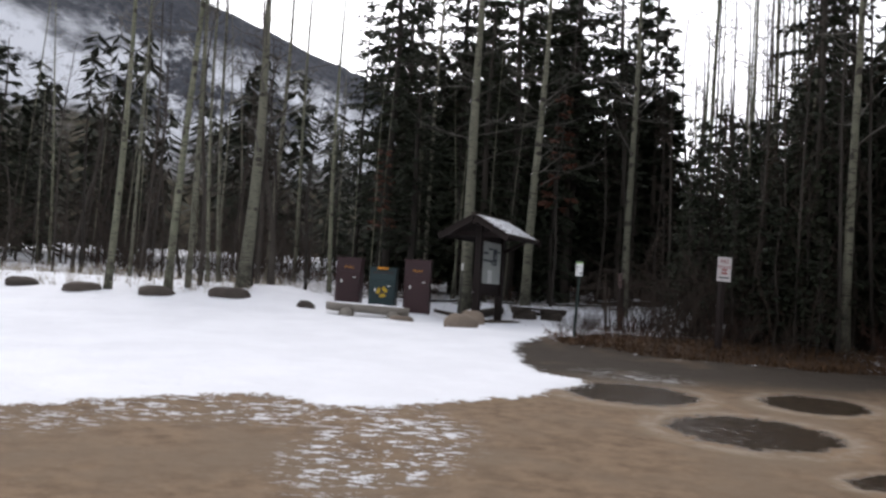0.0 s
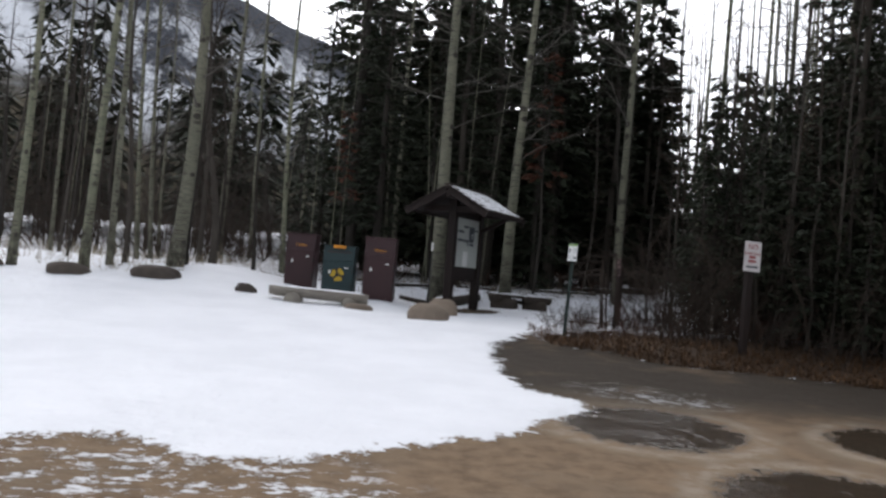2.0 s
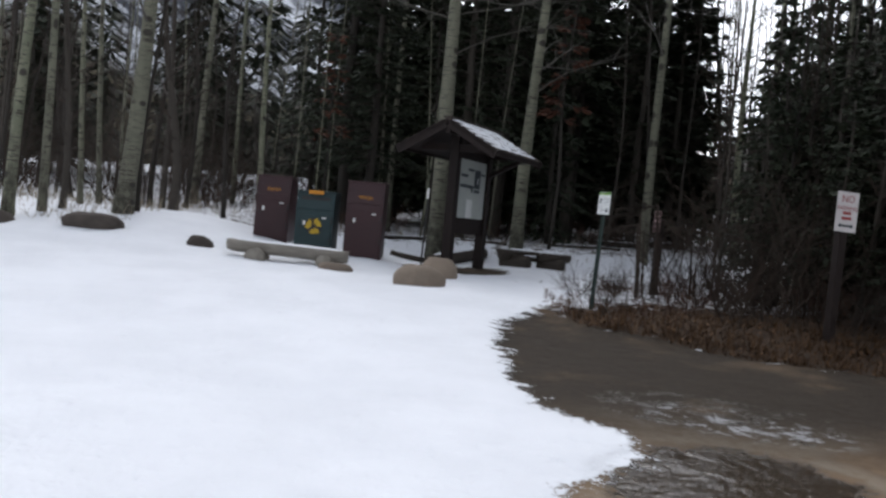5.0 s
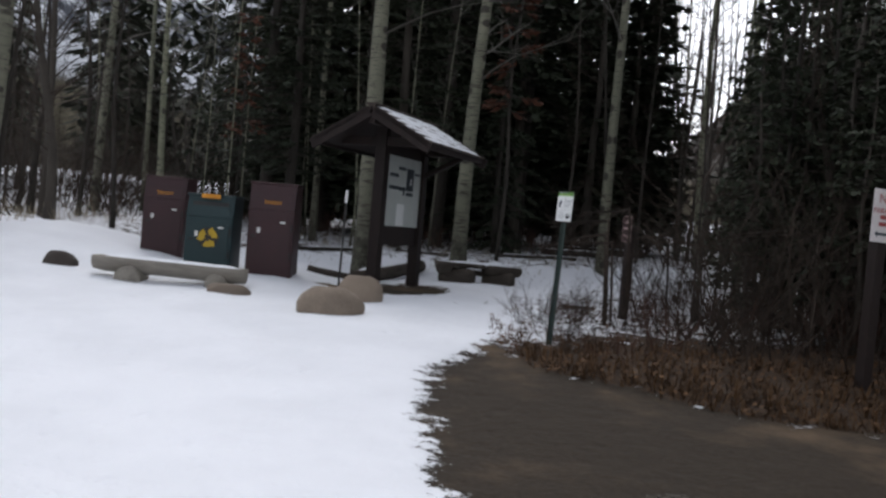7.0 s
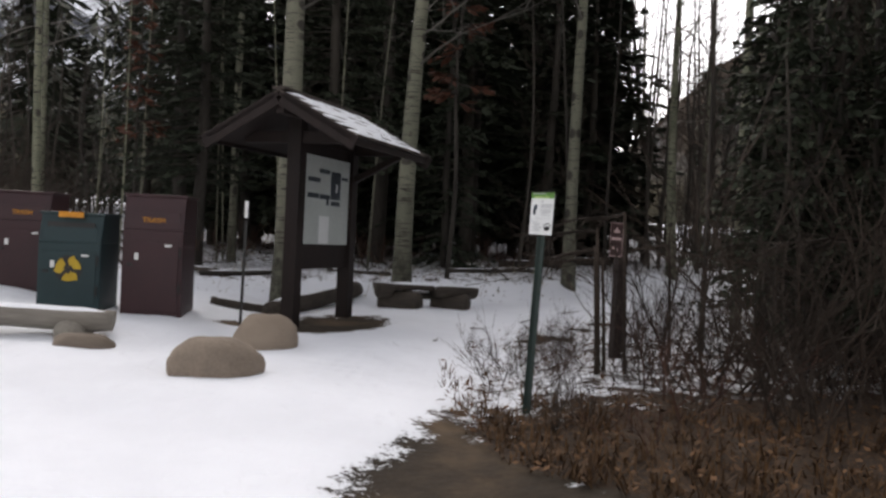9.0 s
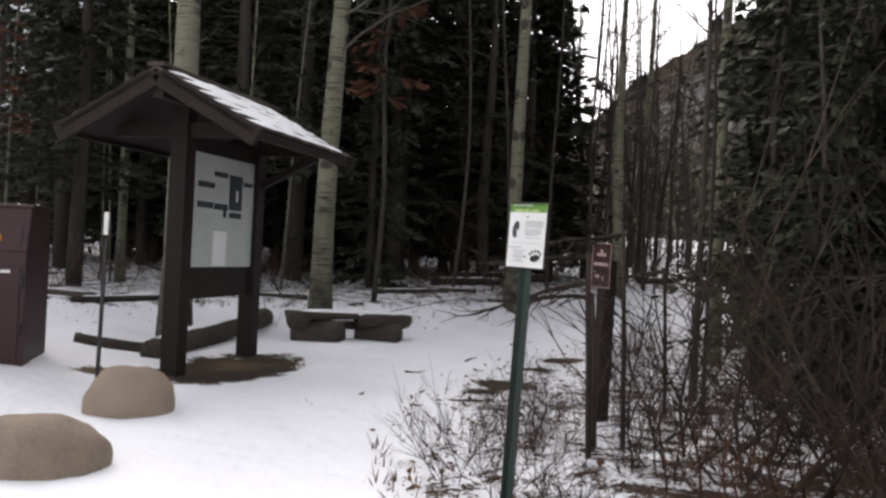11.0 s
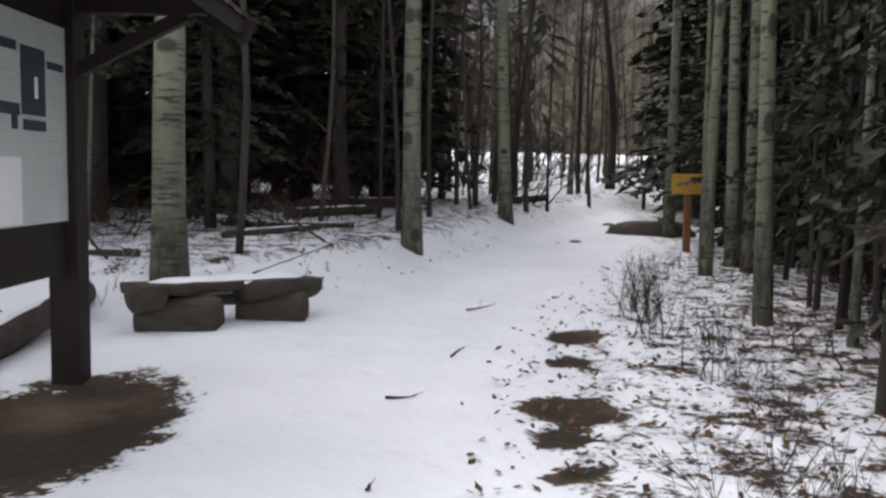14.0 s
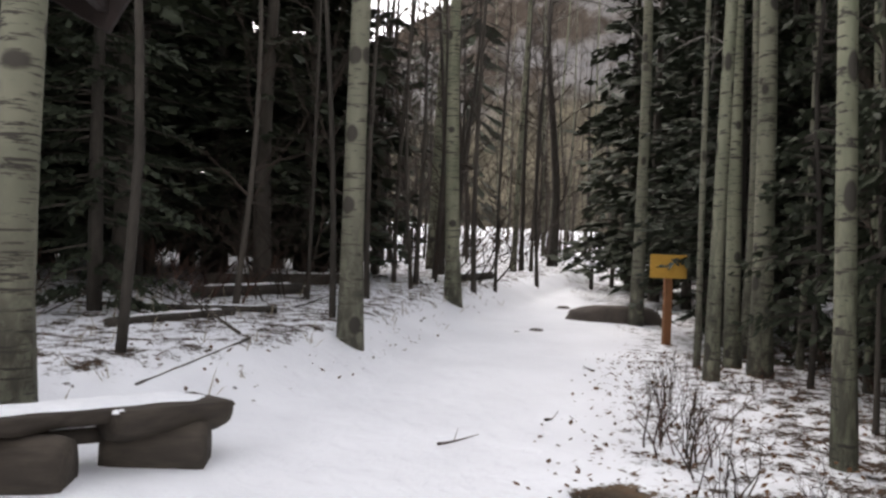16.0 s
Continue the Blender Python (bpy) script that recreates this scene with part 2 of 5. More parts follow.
# ---- mesh helpers ----
def sheet(name, verts, faces, material, smooth=False):
    me = bpy.data.meshes.new(name)
    me.from_pydata(verts, [], faces)
    me.materials.append(M[material])
    if smooth:
        me.shade_smooth()
    return me


def part(name, bm, material, parent, label="", smooth=False):
    me = bpy.data.meshes.new(name)
    bm.normal_update()
    bm.to_mesh(me)
    bm.free()
    me.materials.append(M[material])
    if smooth:
        me.shade_smooth()
    ob = new(name, me)
    ob.parent = parent
    return tagged(ob, label)


def piece(name, me, parent, label=""):
    ob = new(name, me)
    ob.parent = parent
    return tagged(ob, label)


def thing(name, m, label, category, group="", kind=""):
    ob = new(name)
    ob.matrix_world = m
    return tagged(ob, label, category, group, kind)


def box(sx, sy, sz, at=(0, 0, 0), turn=(0, 0, 0), bevel=0.0):
    """A box that stands on its base centre."""
    bm = bmesh.new()
    bmesh.ops.create_cube(bm, size=1.0)
    bmesh.ops.transform(bm, matrix=Matrix.Translation((0, 0, 0.5)), verts=bm.verts)
    bmesh.ops.scale(bm, vec=(sx, sy, sz), verts=bm.verts)
    if bevel:
        bmesh.ops.bevel(bm, geom=bm.edges[:], offset=bevel, segments=2, affect="EDGES", profile=0.6)
    bmesh.ops.transform(bm, matrix=pose(*at, *turn), verts=bm.verts)
    return bm


def tube(points, radii, n=8, verts=None, faces=None, cap=True):
    """Adds a tapered tube along points to the lists."""
    verts = [] if verts is None else verts
    faces = [] if faces is None else faces
    start = len(verts)
    for i, p in enumerate(points):
        a, b = points[max(i - 1, 0)], points[min(i + 1, len(points) - 1)]
        d = (b - a).normalized()
        s = d.cross(Vector((0.31, 0.95, 0.05))).normalized() if abs(d.z) > 0.7 else d.cross(Vector((0, 0, 1))).normalized()
        u = d.cross(s)
        for k in range(n):
            c = 2 * math.pi * k / n
            verts.append(p + (s * math.cos(c) + u * math.sin(c)) * radii[i])
    for i in range(len(points) - 1):
        for k in range(n):
            q = start + i * n
            faces.append((q + k, q + (k + 1) % n, q + n + (k + 1) % n, q + n + k))
    if cap and n > 2:
        faces.append(tuple(start + (len(points) - 1) * n + k for k in range(n)))
        faces.append(tuple(start + k for k in reversed(range(n))))
    return verts, faces


def step(t):
    t = min(1.0, max(0.0, t))
    return t * t * (3 - 2 * t)


# ---- lie of the land ----
RISE_Y = (-10, 0, 10, 13.2, 16, 19, 24, 30, 40, 60, 100, 400)
RISE_Z = (-0.25, 0.05, 0.40, 0.53, 0.70, 0.88, 1.0, 1.05, 1.35, 2.2, 4.0, 14.0)
BANK = ((-14, 25.3), (-2, 25.9), (0.4, 26.9), (2.3, 27.3), (4.5, 29.2), (7.8, 33.2), (14, 39.5), (34, 58))
LOT = ((-40, 6.5), (-6, 7.6), (-3.6, 8.5), (-2.4, 9.8), (-1.5, 10.3), (-0.9, 9.85), (-0.1, 9.95), (0.7, 10.8), (1.45, 11.4), (1.75, 12.1), (2.25, 12.8),
       (2.2, 13.3), (1.7, 13.8), (1.42, 14.6), (1.3, 16.4), (1.36, 17.6), (1.66, 18.1), (1.95, 19.0), (2.25, 17.9), (2.6, 17.45), (3.2, 17.0), (3.9, 16.65),
       (4.6, 16.45), (6, 16.1), (9, 16.0), (40, 15.5), (40, -40), (-40, -40))
TRAIL = ((1.95, 19.0), (2.35, 20.4), (2.95, 22.2), (3.5, 23.4), (4.6, 25.0), (5.8, 26.5), (7.9, 28.9), (10.4, 32.4), (12.5, 36.0), (15.5, 41.5), (30, 58),
         (60, 58), (60, 14), (40, 15.5), (9, 16.0), (6, 16.1), (4.6, 16.45), (3.9, 16.65), (3.2, 17.0), (2.6, 17.45), (2.25, 17.9))


def line_distance(x, y, line, closed=False):
    """Distance to a line of points, and on which side of it, for whole arrays."""
    best, sign = np.full(x.shape, 1e9), np.ones(x.shape)
    for (ax, ay), (bx, by) in zip(line, (*line[1:], line[0]) if closed else line[1:]):
        dx, dy = bx - ax, by - ay
        t = np.clip(((x - ax) * dx + (y - ay) * dy) / (dx * dx + dy * dy), 0, 1)
        d = np.hypot(x - ax - t * dx, y - ay - t * dy)
        near = d < best
        best = np.where(near, d, best)
        sign = np.where(near, np.sign(dx * (y - ay) - dy * (x - ax)), sign)
    return best, sign


def inside(x, y, line):
    """Signed distance to a closed outline, positive inside."""
    best, _ = line_distance(x, y, line, True)
    hit = np.zeros(x.shape, bool)
    for (ax, ay), (bx, by) in zip(line, (*line[1:], line[0])):
        cross = (ay > y) != (by > y)
        hit ^= cross & (x < (bx - ax) * (y - ay) / (by - ay + 1e-12) + ax)
    return np.where(hit, best, -best)


def soft(a):
    a = np.clip(a, 0, 1)
    return a * a * (3 - 2 * a)


def land(x, y):
    x, y = np.asarray(x, float), np.asarray(y, float)
    z = np.interp(y, RISE_Y, RISE_Z)
    d, s = line_distance(x, y, BANK)
    bank = 0.38 * soft(d * s + 0.4)
    left = 0.55 * soft((-x - 1.2) / 4.5) * soft((y - 19) / 6)
    bins = 0.12 * soft(-x) * soft((y - 21) / 1.5)
    thicket = 0.12 * soft(x - 2.2) * soft((y - 16.6) / 1.2) * (1 - soft((y - 20) / 3))
    return z + np.maximum(np.maximum(bank, left), bins) + thicket


def gz(x, y):
    return float(land(np.array([x]), np.array([y]))[0])


def spot(x, y, turn=0.0, sink=0.0):
    return pose(x, y, gz(x, y) - sink, 0, 0, turn)


def ellipse(x, y, cx, cy, rx, ry, turn=0.0):
    """Above 0 inside a round patch, in parts of its radius."""
    c, s = math.cos(radians(turn)), math.sin(radians(turn))
    u, v = (x - cx) * c + (y - cy) * s, -(x - cx) * s + (y - cy) * c
    return 1 - np.hypot(u / rx, v / ry)


PUDDLES = ((2.75, 12.3, 0.9, 1.0, -8), (3.65, 10.0, 0.92, 1.05, -8), (5.1, 12.4, 0.7, 0.9, -20), (4.4, 8.0, 0.6, 0.35, 20))
ICY_POOL = (3.0, 14.15, 0.95, 0.62, -12)


def build_ground():
    xs = np.concatenate([-np.geomspace(400, 15, 26)[:-1], np.arange(-15, 17, 0.15), np.geomspace(17, 400, 26)])
    ys = np.concatenate([-np.geomspace(300, 7, 20)[:-1], np.arange(-7, 44, 0.15), np.geomspace(44, 500, 26)])
    x, y = (a.ravel() for a in np.meshgrid(xs, ys))
    z = land(x, y)
    lot, bank = inside(x, y, LOT), inside(x, y, TRAIL)
    d, s = line_distance(x, y, BANK)
    woods = d * s
    snow = np.where(lot > -0.6, np.clip(-lot / 0.55, -1.2, 1.2), 1.2)
    snow = np.where(bank > 0, np.minimum(snow, -0.44 + 0.57 * soft((y - 17.5) / 2.2 - 0.12 * np.maximum(x - 3, 0)) - 0.12 * soft(bank / 2)), snow)
    snow = np.where((bank > 0.25) & (y < 22), snow + 0.42 * soft((x - 6.3) / 1.5), snow)
    edge = np.clip(-bank / 0.9, 0, 1)
    snow = np.where((bank <= 0) & (lot < 0) & (y > 20.5), np.minimum(snow, 0.15 + 1.05 * edge), snow)
    snow = np.minimum(snow, np.where(woods > -0.3, 0.9 - 0.84 * soft((woods + 0.3) / 0.8), 1.2))
    snow = np.minimum(snow, np.where(x < -6, 1.2 - 0.95 * soft((-x - 6) / 2) * soft((y - 21.2) / 2), 1.2))
    far = soft((np.hypot(x, y - 20) - 30) / 20)
    snow = snow * (1 - far) + 0.4 * far
    for cx, cy, rx, ry, turn in ((0.85, 23.75, 1.05, 0.6, 68), (0.0, 23.3, 0.55, 0.25, 10), (3.45, 23.2, 0.34, 0.3, 30), (3.15, 22.75, 0.22, 0.16, 50),
                                 (4.45, 24.95, 0.3, 0.2, 40), (2.95, 22.3, 0.2, 0.1, 20), (4.0, 24.2, 0.2, 0.16, 0)):
        snow = np.minimum(snow, 0.95 - 1.6 * soft((ellipse(x, y, cx, cy, rx, ry, turn) + 0.95) / 1.75))
    litter = np.maximum(soft((bank + 0.15) / 0.3), soft((woods + 0.2) / 0.5))
    litter = np.maximum(litter, soft((-x - 5.5) / 1.5) * soft((y - 20.5) / 1.5))
    litter = np.maximum(litter, far)
    for p in ((3.45, 23.2, 0.6, 0.5, 30), (3.15, 22.75, 0.4, 0.3, 50), (4.45, 24.95, 0.5, 0.4, 40), (2.95, 22.3, 0.4, 0.2, 20), (4.0, 24.2, 0.4, 0.35, 0)):
        litter = np.minimum(litter, 1 - soft((ellipse(x, y, *p) + 0.3) / 0.3))
    wet = np.zeros(x.shape)
    for p in PUDDLES:
        wet = np.maximum(wet, np.clip(0.5 + 1.2 * ellipse(x, y, *p), 0, 1))
    wet = np.maximum(wet, np.clip(0.5 + 1.2 * ellipse(x, y, *ICY_POOL), 0, 0.52))
    slush = soft((ellipse(x, y, 0.1, 8.1, 0.7, 1.7, -5) + 0.25) / 0.5)
    slush = np.maximum(slush, 0.9 * soft((ellipse(x, y, -1.5, 9.3, 1.7, 0.75, 12) + 0.25) / 0.5))
    slush = np.maximum(slush, 0.6 * soft((ellipse(x, y, -3.3, 8.0, 1.0, 0.6, 15) + 0.2) / 0.5))
    slush = np.maximum(slush, 0.42 * soft((ellipse(x, y, 3.15, 13.95, 0.75, 0.4, -20) + 0.2) / 0.5))
    damp_shade = soft((y - 12.0) / 2.5) * (lot > -1)
    # first patch: damp earth with the kiosk roof's shade painted in
    for p in ((0.85, 23.75, 1.6, 1.2, 68), (3.45, 23.2, 0.6, 0.5, 30), (3.15, 22.75, 0.4, 0.3, 50), (4.45, 24.95, 0.5, 0.4, 40), (2.95, 22.3, 0.4, 0.2, 20), (4.0, 24.2, 0.4, 0.35, 0)):
        damp_shade = np.maximum(damp_shade, soft(ellipse(x, y, *p) + 0.3))
    bumpy = np.array([noise.noise((a * 0.9, b * 0.9, 0)) * 0.5 + noise.noise((a * 3, b * 3, 5)) * 0.25 for a, b in zip(x, y)])
    z = z + bumpy * np.where(lot > 0.1, 0.012, 0.05) * (1 - 0.8 * (wet > 0.4)) + 0.035 * soft(snow + 0.4)
    nx, ny = len(xs), len(ys)
    i = (np.arange(ny - 1)[:, None] * nx + np.arange(nx - 1)[None]).ravel()
    faces = np.stack([i, i + 1, i + nx + 1, i + nx], 1)
    me = bpy.data.meshes.new("ground")
    me.from_pydata(np.stack([x, y, z], 1).tolist(), [], faces.tolist())
    for key, values in (("snow", snow), ("litter", litter), ("wet", wet), ("slush", slush), ("damp_shade", damp_shade)):
        me.attributes.new(key, "FLOAT", "POINT").data.foreach_set("value", values.astype(np.float32))
    me.materials.append(M["ground"])
    me.shade_smooth()
    tagged(new("ground", me), "snow-covered trail clearing and wet brown dirt lot with puddles", "ground", kind="structure")


build_ground()


def build_hill(name, material, label, base, direction, heights, depth, seed):
    """A wooded ridge: a rough slope from its foot up to an uneven crest."""
    verts, faces, n, rows = [], [], 90, 26
    (bx, by), (ex, ey) = base, direction
    for j in range(rows):
        v = j / (rows - 1)
        for i in range(n):
            u = i / (n - 1)
            h = np.interp(u, [k / (len(heights) - 1) for k in range(len(heights))], heights)
            nx, ny = -(ey - by), ex - bx
            length = math.hypot(nx, ny)
            px, py = bx + (ex - bx) * u + nx / length * depth * v, by + (ey - by) * u + ny / length * depth * v
            rough = noise.fractal((px * 0.02 + seed, py * 0.02, 0), 0.9, 2.1, 5) * h * 0.07 * math.sin(v * 3.1)
            crown = noise.noise((px * 0.5, py * 0.5, seed)) * 1.8 * (1 if j > 0 else 0)
            verts.append((px, py, -3 + h * (step(v) * 0.6 + v * 0.4) + rough + crown))
    for j in range(rows - 1):
        for i in range(n - 1):
            q = j * n + i
            faces.append((q, q + 1, q + n + 1, q + n))
    me = sheet(name, verts, faces, material)
    me.attributes.new("rise", "FLOAT", "POINT").data.foreach_set("value", np.repeat(np.linspace(0, 1, rows), n).astype(np.float32))
    tagged(new(name, me), label, "hill", kind="structure")


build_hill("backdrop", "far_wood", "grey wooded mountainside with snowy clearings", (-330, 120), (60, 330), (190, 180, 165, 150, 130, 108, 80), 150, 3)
build_hill("backdrop", "brown_hill", "bare brown wooded hillside beyond the trail", (10, 150), (190, 40), (25, 48, 60, 72, 82, 90, 95, 95, 95, 95, 95), 90, 8)


# ---- trees and shrubs ----
def limb(verts, faces, start, way, length, radius, n, bend, rng, twigs=0, sag=0.0):
    """A crooked branch that thins out, with side twigs."""
    pts, p, d, m = [start.copy()], start.copy(), way.normalized(), 5 if n > 3 or twigs else 3
    for _ in range(m):
        d = (d + Vector((rng.uniform(-1, 1), rng.uniform(-1, 1), rng.uniform(-1, 1) + sag)) * bend).normalized()
        p = p + d * (length / m)
        pts.append(p.copy())
    tube(pts, [radius * (1 - 0.82 * k / m) for k in range(m + 1)], n, verts, faces, False)
    for _ in range(twigs):
        k = rng.randint(1, m - 1)
        side = Vector((rng.uniform(-1, 1), rng.uniform(-1, 1), rng.uniform(-0.3, 0.9)))
        limb(verts, faces, pts[k], (pts[k + 1] - pts[k]).normalized() + side * 0.8, length * rng.uniform(0.3, 0.6), max(radius * 0.4, 0.0035), 3, bend, rng, 0, sag)
    return pts


def make_aspen(seed, height, bark="aspen", twig="grey_twig", limbs=26, low=3.2):
    """A bare tree of trunk radius 0.5 at the root, to be narrowed when it is set."""
    rng = random.Random(seed)
    tv, tf, bv, bf = [], [], [], []
    sway = 0.09 if seed < 3 else 0.34
    pts, rad, wx, wy = [], [], rng.uniform(-1, 1), rng.uniform(-1, 1)
    for k in range(15):
        u = k / 14
        z = height * u
        pts.append(Vector((wx * sway * math.sin(u * 5 + seed), wy * sway * math.sin(u * 4 + 2 * seed), z - (0.25 if k == 0 else 0))))
        flare = 1 + 0.35 * math.exp(-z / 0.25)
        rad.append(0.095 * flare * (1 - 0.86 * u ** 1.15))
    tube(pts, rad, 12, tv, tf)
    for _ in range(limbs):
        u = rng.uniform(low / height, 0.97)
        i = min(13, int(u * 14))
        p = pts[i].lerp(pts[i + 1], u * 14 - i)
        a = rng.uniform(0, 6.283)
        length = rng.uniform(0.7, 2.3) * (1.15 - 0.6 * u)
        limb(bv, bf, p, Vector((math.cos(a), math.sin(a), rng.uniform(0.1, 0.9))), length, 0.022 * (1.1 - 0.6 * u), 3, 0.26, rng, 5, 0.08)
    ob = thing("aspen_tree", pose(0, 0, -100), "bare pale-barked aspen rising from the snow", "tree", "aspens")
    piece("trunk", sheet("trunk", tv, tf, bark, True), ob)
    piece("crown", sheet("crown", bv, bf, twig), ob, "bare grey twigs")
    return ob


def make_conifer(seed, height, spread, low=0.8, fine=1.0, leaf="needles", girth=0.17, more=0):
    rng = random.Random(seed)
    tv, tf, cv, cf, lv, lf = [], [], [], [], [], []
    pts = [Vector((0.05 * math.sin(k), 0.05 * math.cos(k * 1.3), height * k / 9 - (0.3 if k == 0 else 0))) for k in range(10)]
    tube(pts, [girth * (1 - 0.93 * k / 9) + 0.01 for k in range(10)], 8, tv, tf)
    z = low
    while z < height - 0.2:
        u = z / height
        reach = spread * (1 - u) ** 0.75 * (0.55 + 0.45 * min(1, u * 5 + 0.4))
        for _ in range(rng.randint(4, 6) + more):
            a = rng.uniform(0, 6.283)
            r = max(0.25, reach * rng.uniform(0.55, 1.15))
            d, side = Vector((math.cos(a), math.sin(a), 0)), Vector((-math.sin(a), math.cos(a), 0))
            droop = rng.uniform(0.18, 0.5) * (1 - u) + 0.02
            root = Vector((0, 0, z + rng.uniform(-0.15, 0.15)))
            bend = [root + d * (r * q) + Vector((0, 0, r * (0.14 * q - droop * q * q))) for q in (0, 0.9)]
            tube(bend, [0.022, 0.005], 3, lv, lf, False)
            m = max(3, int(r / (0.15 * fine)))
            for k in range(m):
                q = 0.18 + 0.85 * (k + rng.random()) / m
                c = root + d * (r * q) + Vector((0, 0, r * (0.14 * q - droop * q * q)))
                for sgn in (-1, 1, 0):
                    length = rng.uniform(0.16, 0.40) * (1.1 - 0.35 * q) * fine
                    way = (d * rng.uniform(0.5, 1.0) + side * (sgn * rng.uniform(0.5, 1.1)) + Vector((0, 0, rng.uniform(-0.75, 0.15)))).normalized()
                    across = way.cross(Vector((rng.uniform(-1, 1), rng.uniform(-1, 1), 1.2))).normalized() * rng.uniform(0.04, 0.085) * fine
                    b = len(cv)
                    cv.extend((c - across * 0.4, c + way * length * 0.55 - across, c + way * length, c + way * length * 0.5 + across))
                    cf.append((b, b + 1, b + 2, b + 3))
        z += rng.uniform(0.24, 0.42) * (1 + 0.3 * u) * (0.62 + 0.5 * fine)
    ob = thing("conifer_tree", pose(0, 0, -100), "dark green conifer with drooping needled branches", "tree", "conifers")
    piece("trunk", sheet("trunk", tv, tf, "dark_bark", True), ob)
    tagged(piece("limbwork", sheet("limbwork", lv, lf, "dark_bark"), ob), "thin dark boughs", kind="stuff")
    piece("crown", sheet("crown", cv, cf, leaf), ob, "reddish-brown dead needles" if leaf != "needles" else "dark green needles")
    return ob


def make_shrub(seed, stems, height, spread, material, label, twigs=4, bushy=True, thick=1.0):
    rng = random.Random(seed)
    ob = thing("shrub", pose(0, 0, -100), label, "shrub", "bare shrubs")
    for _ in range(stems):
        a, r = rng.uniform(0, 6.283), rng.uniform(0, 0.45) * spread
        v, f = [], []
        lean = rng.uniform(0.05, 0.75) if bushy else rng.uniform(0.0, 0.25)
        way = Vector((math.cos(a) * lean, math.sin(a) * lean, 1))
        pts = limb(v, f, Vector((math.cos(a) * r, math.sin(a) * r, -0.08)), way, height * rng.uniform(0.5, 1.1), rng.uniform(0.006, 0.014) * thick, 4, 0.2, rng, twigs, 0.02)
        for k in (1, 2, 3) if bushy else (3,):
            side = Vector((rng.uniform(-1, 1), rng.uniform(-1, 1), 0.4))
            limb(v, f, pts[k], way.normalized() + side, height * rng.uniform(0.3, 0.55), 0.006 * thick, 3, 0.22, rng, 2, 0.02)
        piece("stem", sheet("stem", v, f, material), ob)
    return ob


used = set()


def plant(ob, x, y, wide=1.0, tall=1.0, turn=0.0, lean_x=0.0, lean_y=0.0, sink=0.0, label=""):
    """Sets a made plant into the ground; the first use moves it, later ones copy it."""
    if ob.name.startswith("conifer") and y < 45 and 0.21 < (x - 1) / y < 0.32:
        tall = min(tall, (1.0 + 0.125 * y + 0.9 * math.sin(7 * x + 3 * y)) / 14)
    m = Matrix.Translation((x, y, gz(x, y) - sink)) @ pose(0, 0, 0, -lean_y, lean_x, turn) @ Matrix.Diagonal((wide, wide, tall, 1))
    if ob.name in used:
        ob = copy_thing(ob, m)
    else:
        used.add(ob.name)
        ob.matrix_world = m
    return tagged(ob, label)


ASPENS = [make_aspen(k, 14.0, limbs=30 if k < 3 else 20, low=4.2 if k < 3 else 3.0) for k in range(5)]
BARE = [make_aspen(20 + k, 10.0, "dark_bark", "twig", 36, 1.6) for k in range(4)]
for o in BARE:
    o.name = "bare_tree"
    tagged(o, "thin dark leafless tree with fine twigs", "tree", "leafless trees")
CONIFERS = [make_conifer(40 + k, 14.0, s, lo) for k, (s, lo) in enumerate(((2.6, 0.5), (2.1, 1.2), (3.0, 0.4), (1.9, 2.2)))]
YOUNG_CONIFERS = [make_conifer(45 + k, 5.0, 1.25, lo, 0.7, girth=0.05, more=3) for k, lo in ((0, 0.8), (1, 1.2))]
for o in YOUNG_CONIFERS:
    o.name = "young_conifer"
    tagged(o, "young dark conifer with bare lower trunk in the thicket", "tree", "young conifers")
NEAR_CONIFER = make_conifer(48, 14.0, 2.8, 2.6, 0.85, more=3)
DEAD_CONIFER = tagged(make_conifer(49, 7.0, 1.1, 3.2, 0.8, "dead_needles", 0.04), "slender dead conifer with reddish-brown needles", "tree", "dead conifers")
FAR_CONIFERS = [make_conifer(50 + k, 14.0, 2.7, 1.3, 1.9) for k in range(3)]

# x, y, trunk width, lean to the east in degrees, turn
PALE = ((-8.74, 22.1, 0.18, 1.0, 10), (-7.2, 22.3, 0.20, 2.0, 60), (-7.05, 22.9, 0.15, -2.5, 110), (-7.0, 24.4, 0.11, 2.0, 160), (-6.8, 25.0, 0.11, 3.0, 200),
        (-5.8, 23.6, 0.36, 1.8, 30), (-7.5, 32.9, 0.22, 1.0, 80), (-7.3, 35.5, 0.20, 0.5, 20), (-4.3, 27.7, 0.24, 1.0, 130), (-0.03, 25.95, 0.38, 0.6, 75),
        (1.80, 27.1, 0.28, 0.3, 15), (5.08, 29.95, 0.31, 1.0, 220), (11.0, 32.8, 0.22, -0.5, 300), (8.77, 28.96, 0.13, 0.5, 45), (8.2, 28.05, 0.19, -0.3, 140),
        (9.2, 28.85, 0.19, 1.4, 185), (9.04, 28.3, 0.22, 1.2, 95), (6.45, 25.1, 0.18, -1.5, 250), (9.98, 28.58, 0.14, 0.8, 5), (10.05, 29.7, 0.25, 0.6, 330),
        (8.25, 33.95, 0.26, 1.0, 170), (11.3, 40.8, 0.25, 0.5, 66), (-10.0, 26.2, 0.13, 1.5, 88), (6.29, 24.0, 0.13, 1.0, 12), (13.4, 32.3, 0.3, -1.0, 190))
for i, (x, y, w, lean, turn) in enumerate(PALE):
    plant(ASPENS[i % 3 if i in (9, 10, 11, 12, 14, 16, 17) else i % 5], x, y, w / 0.19, 1.0 + 0.12 * ((i * 7) % 5 - 2) / 2, turn, lean, 0, 0.05)

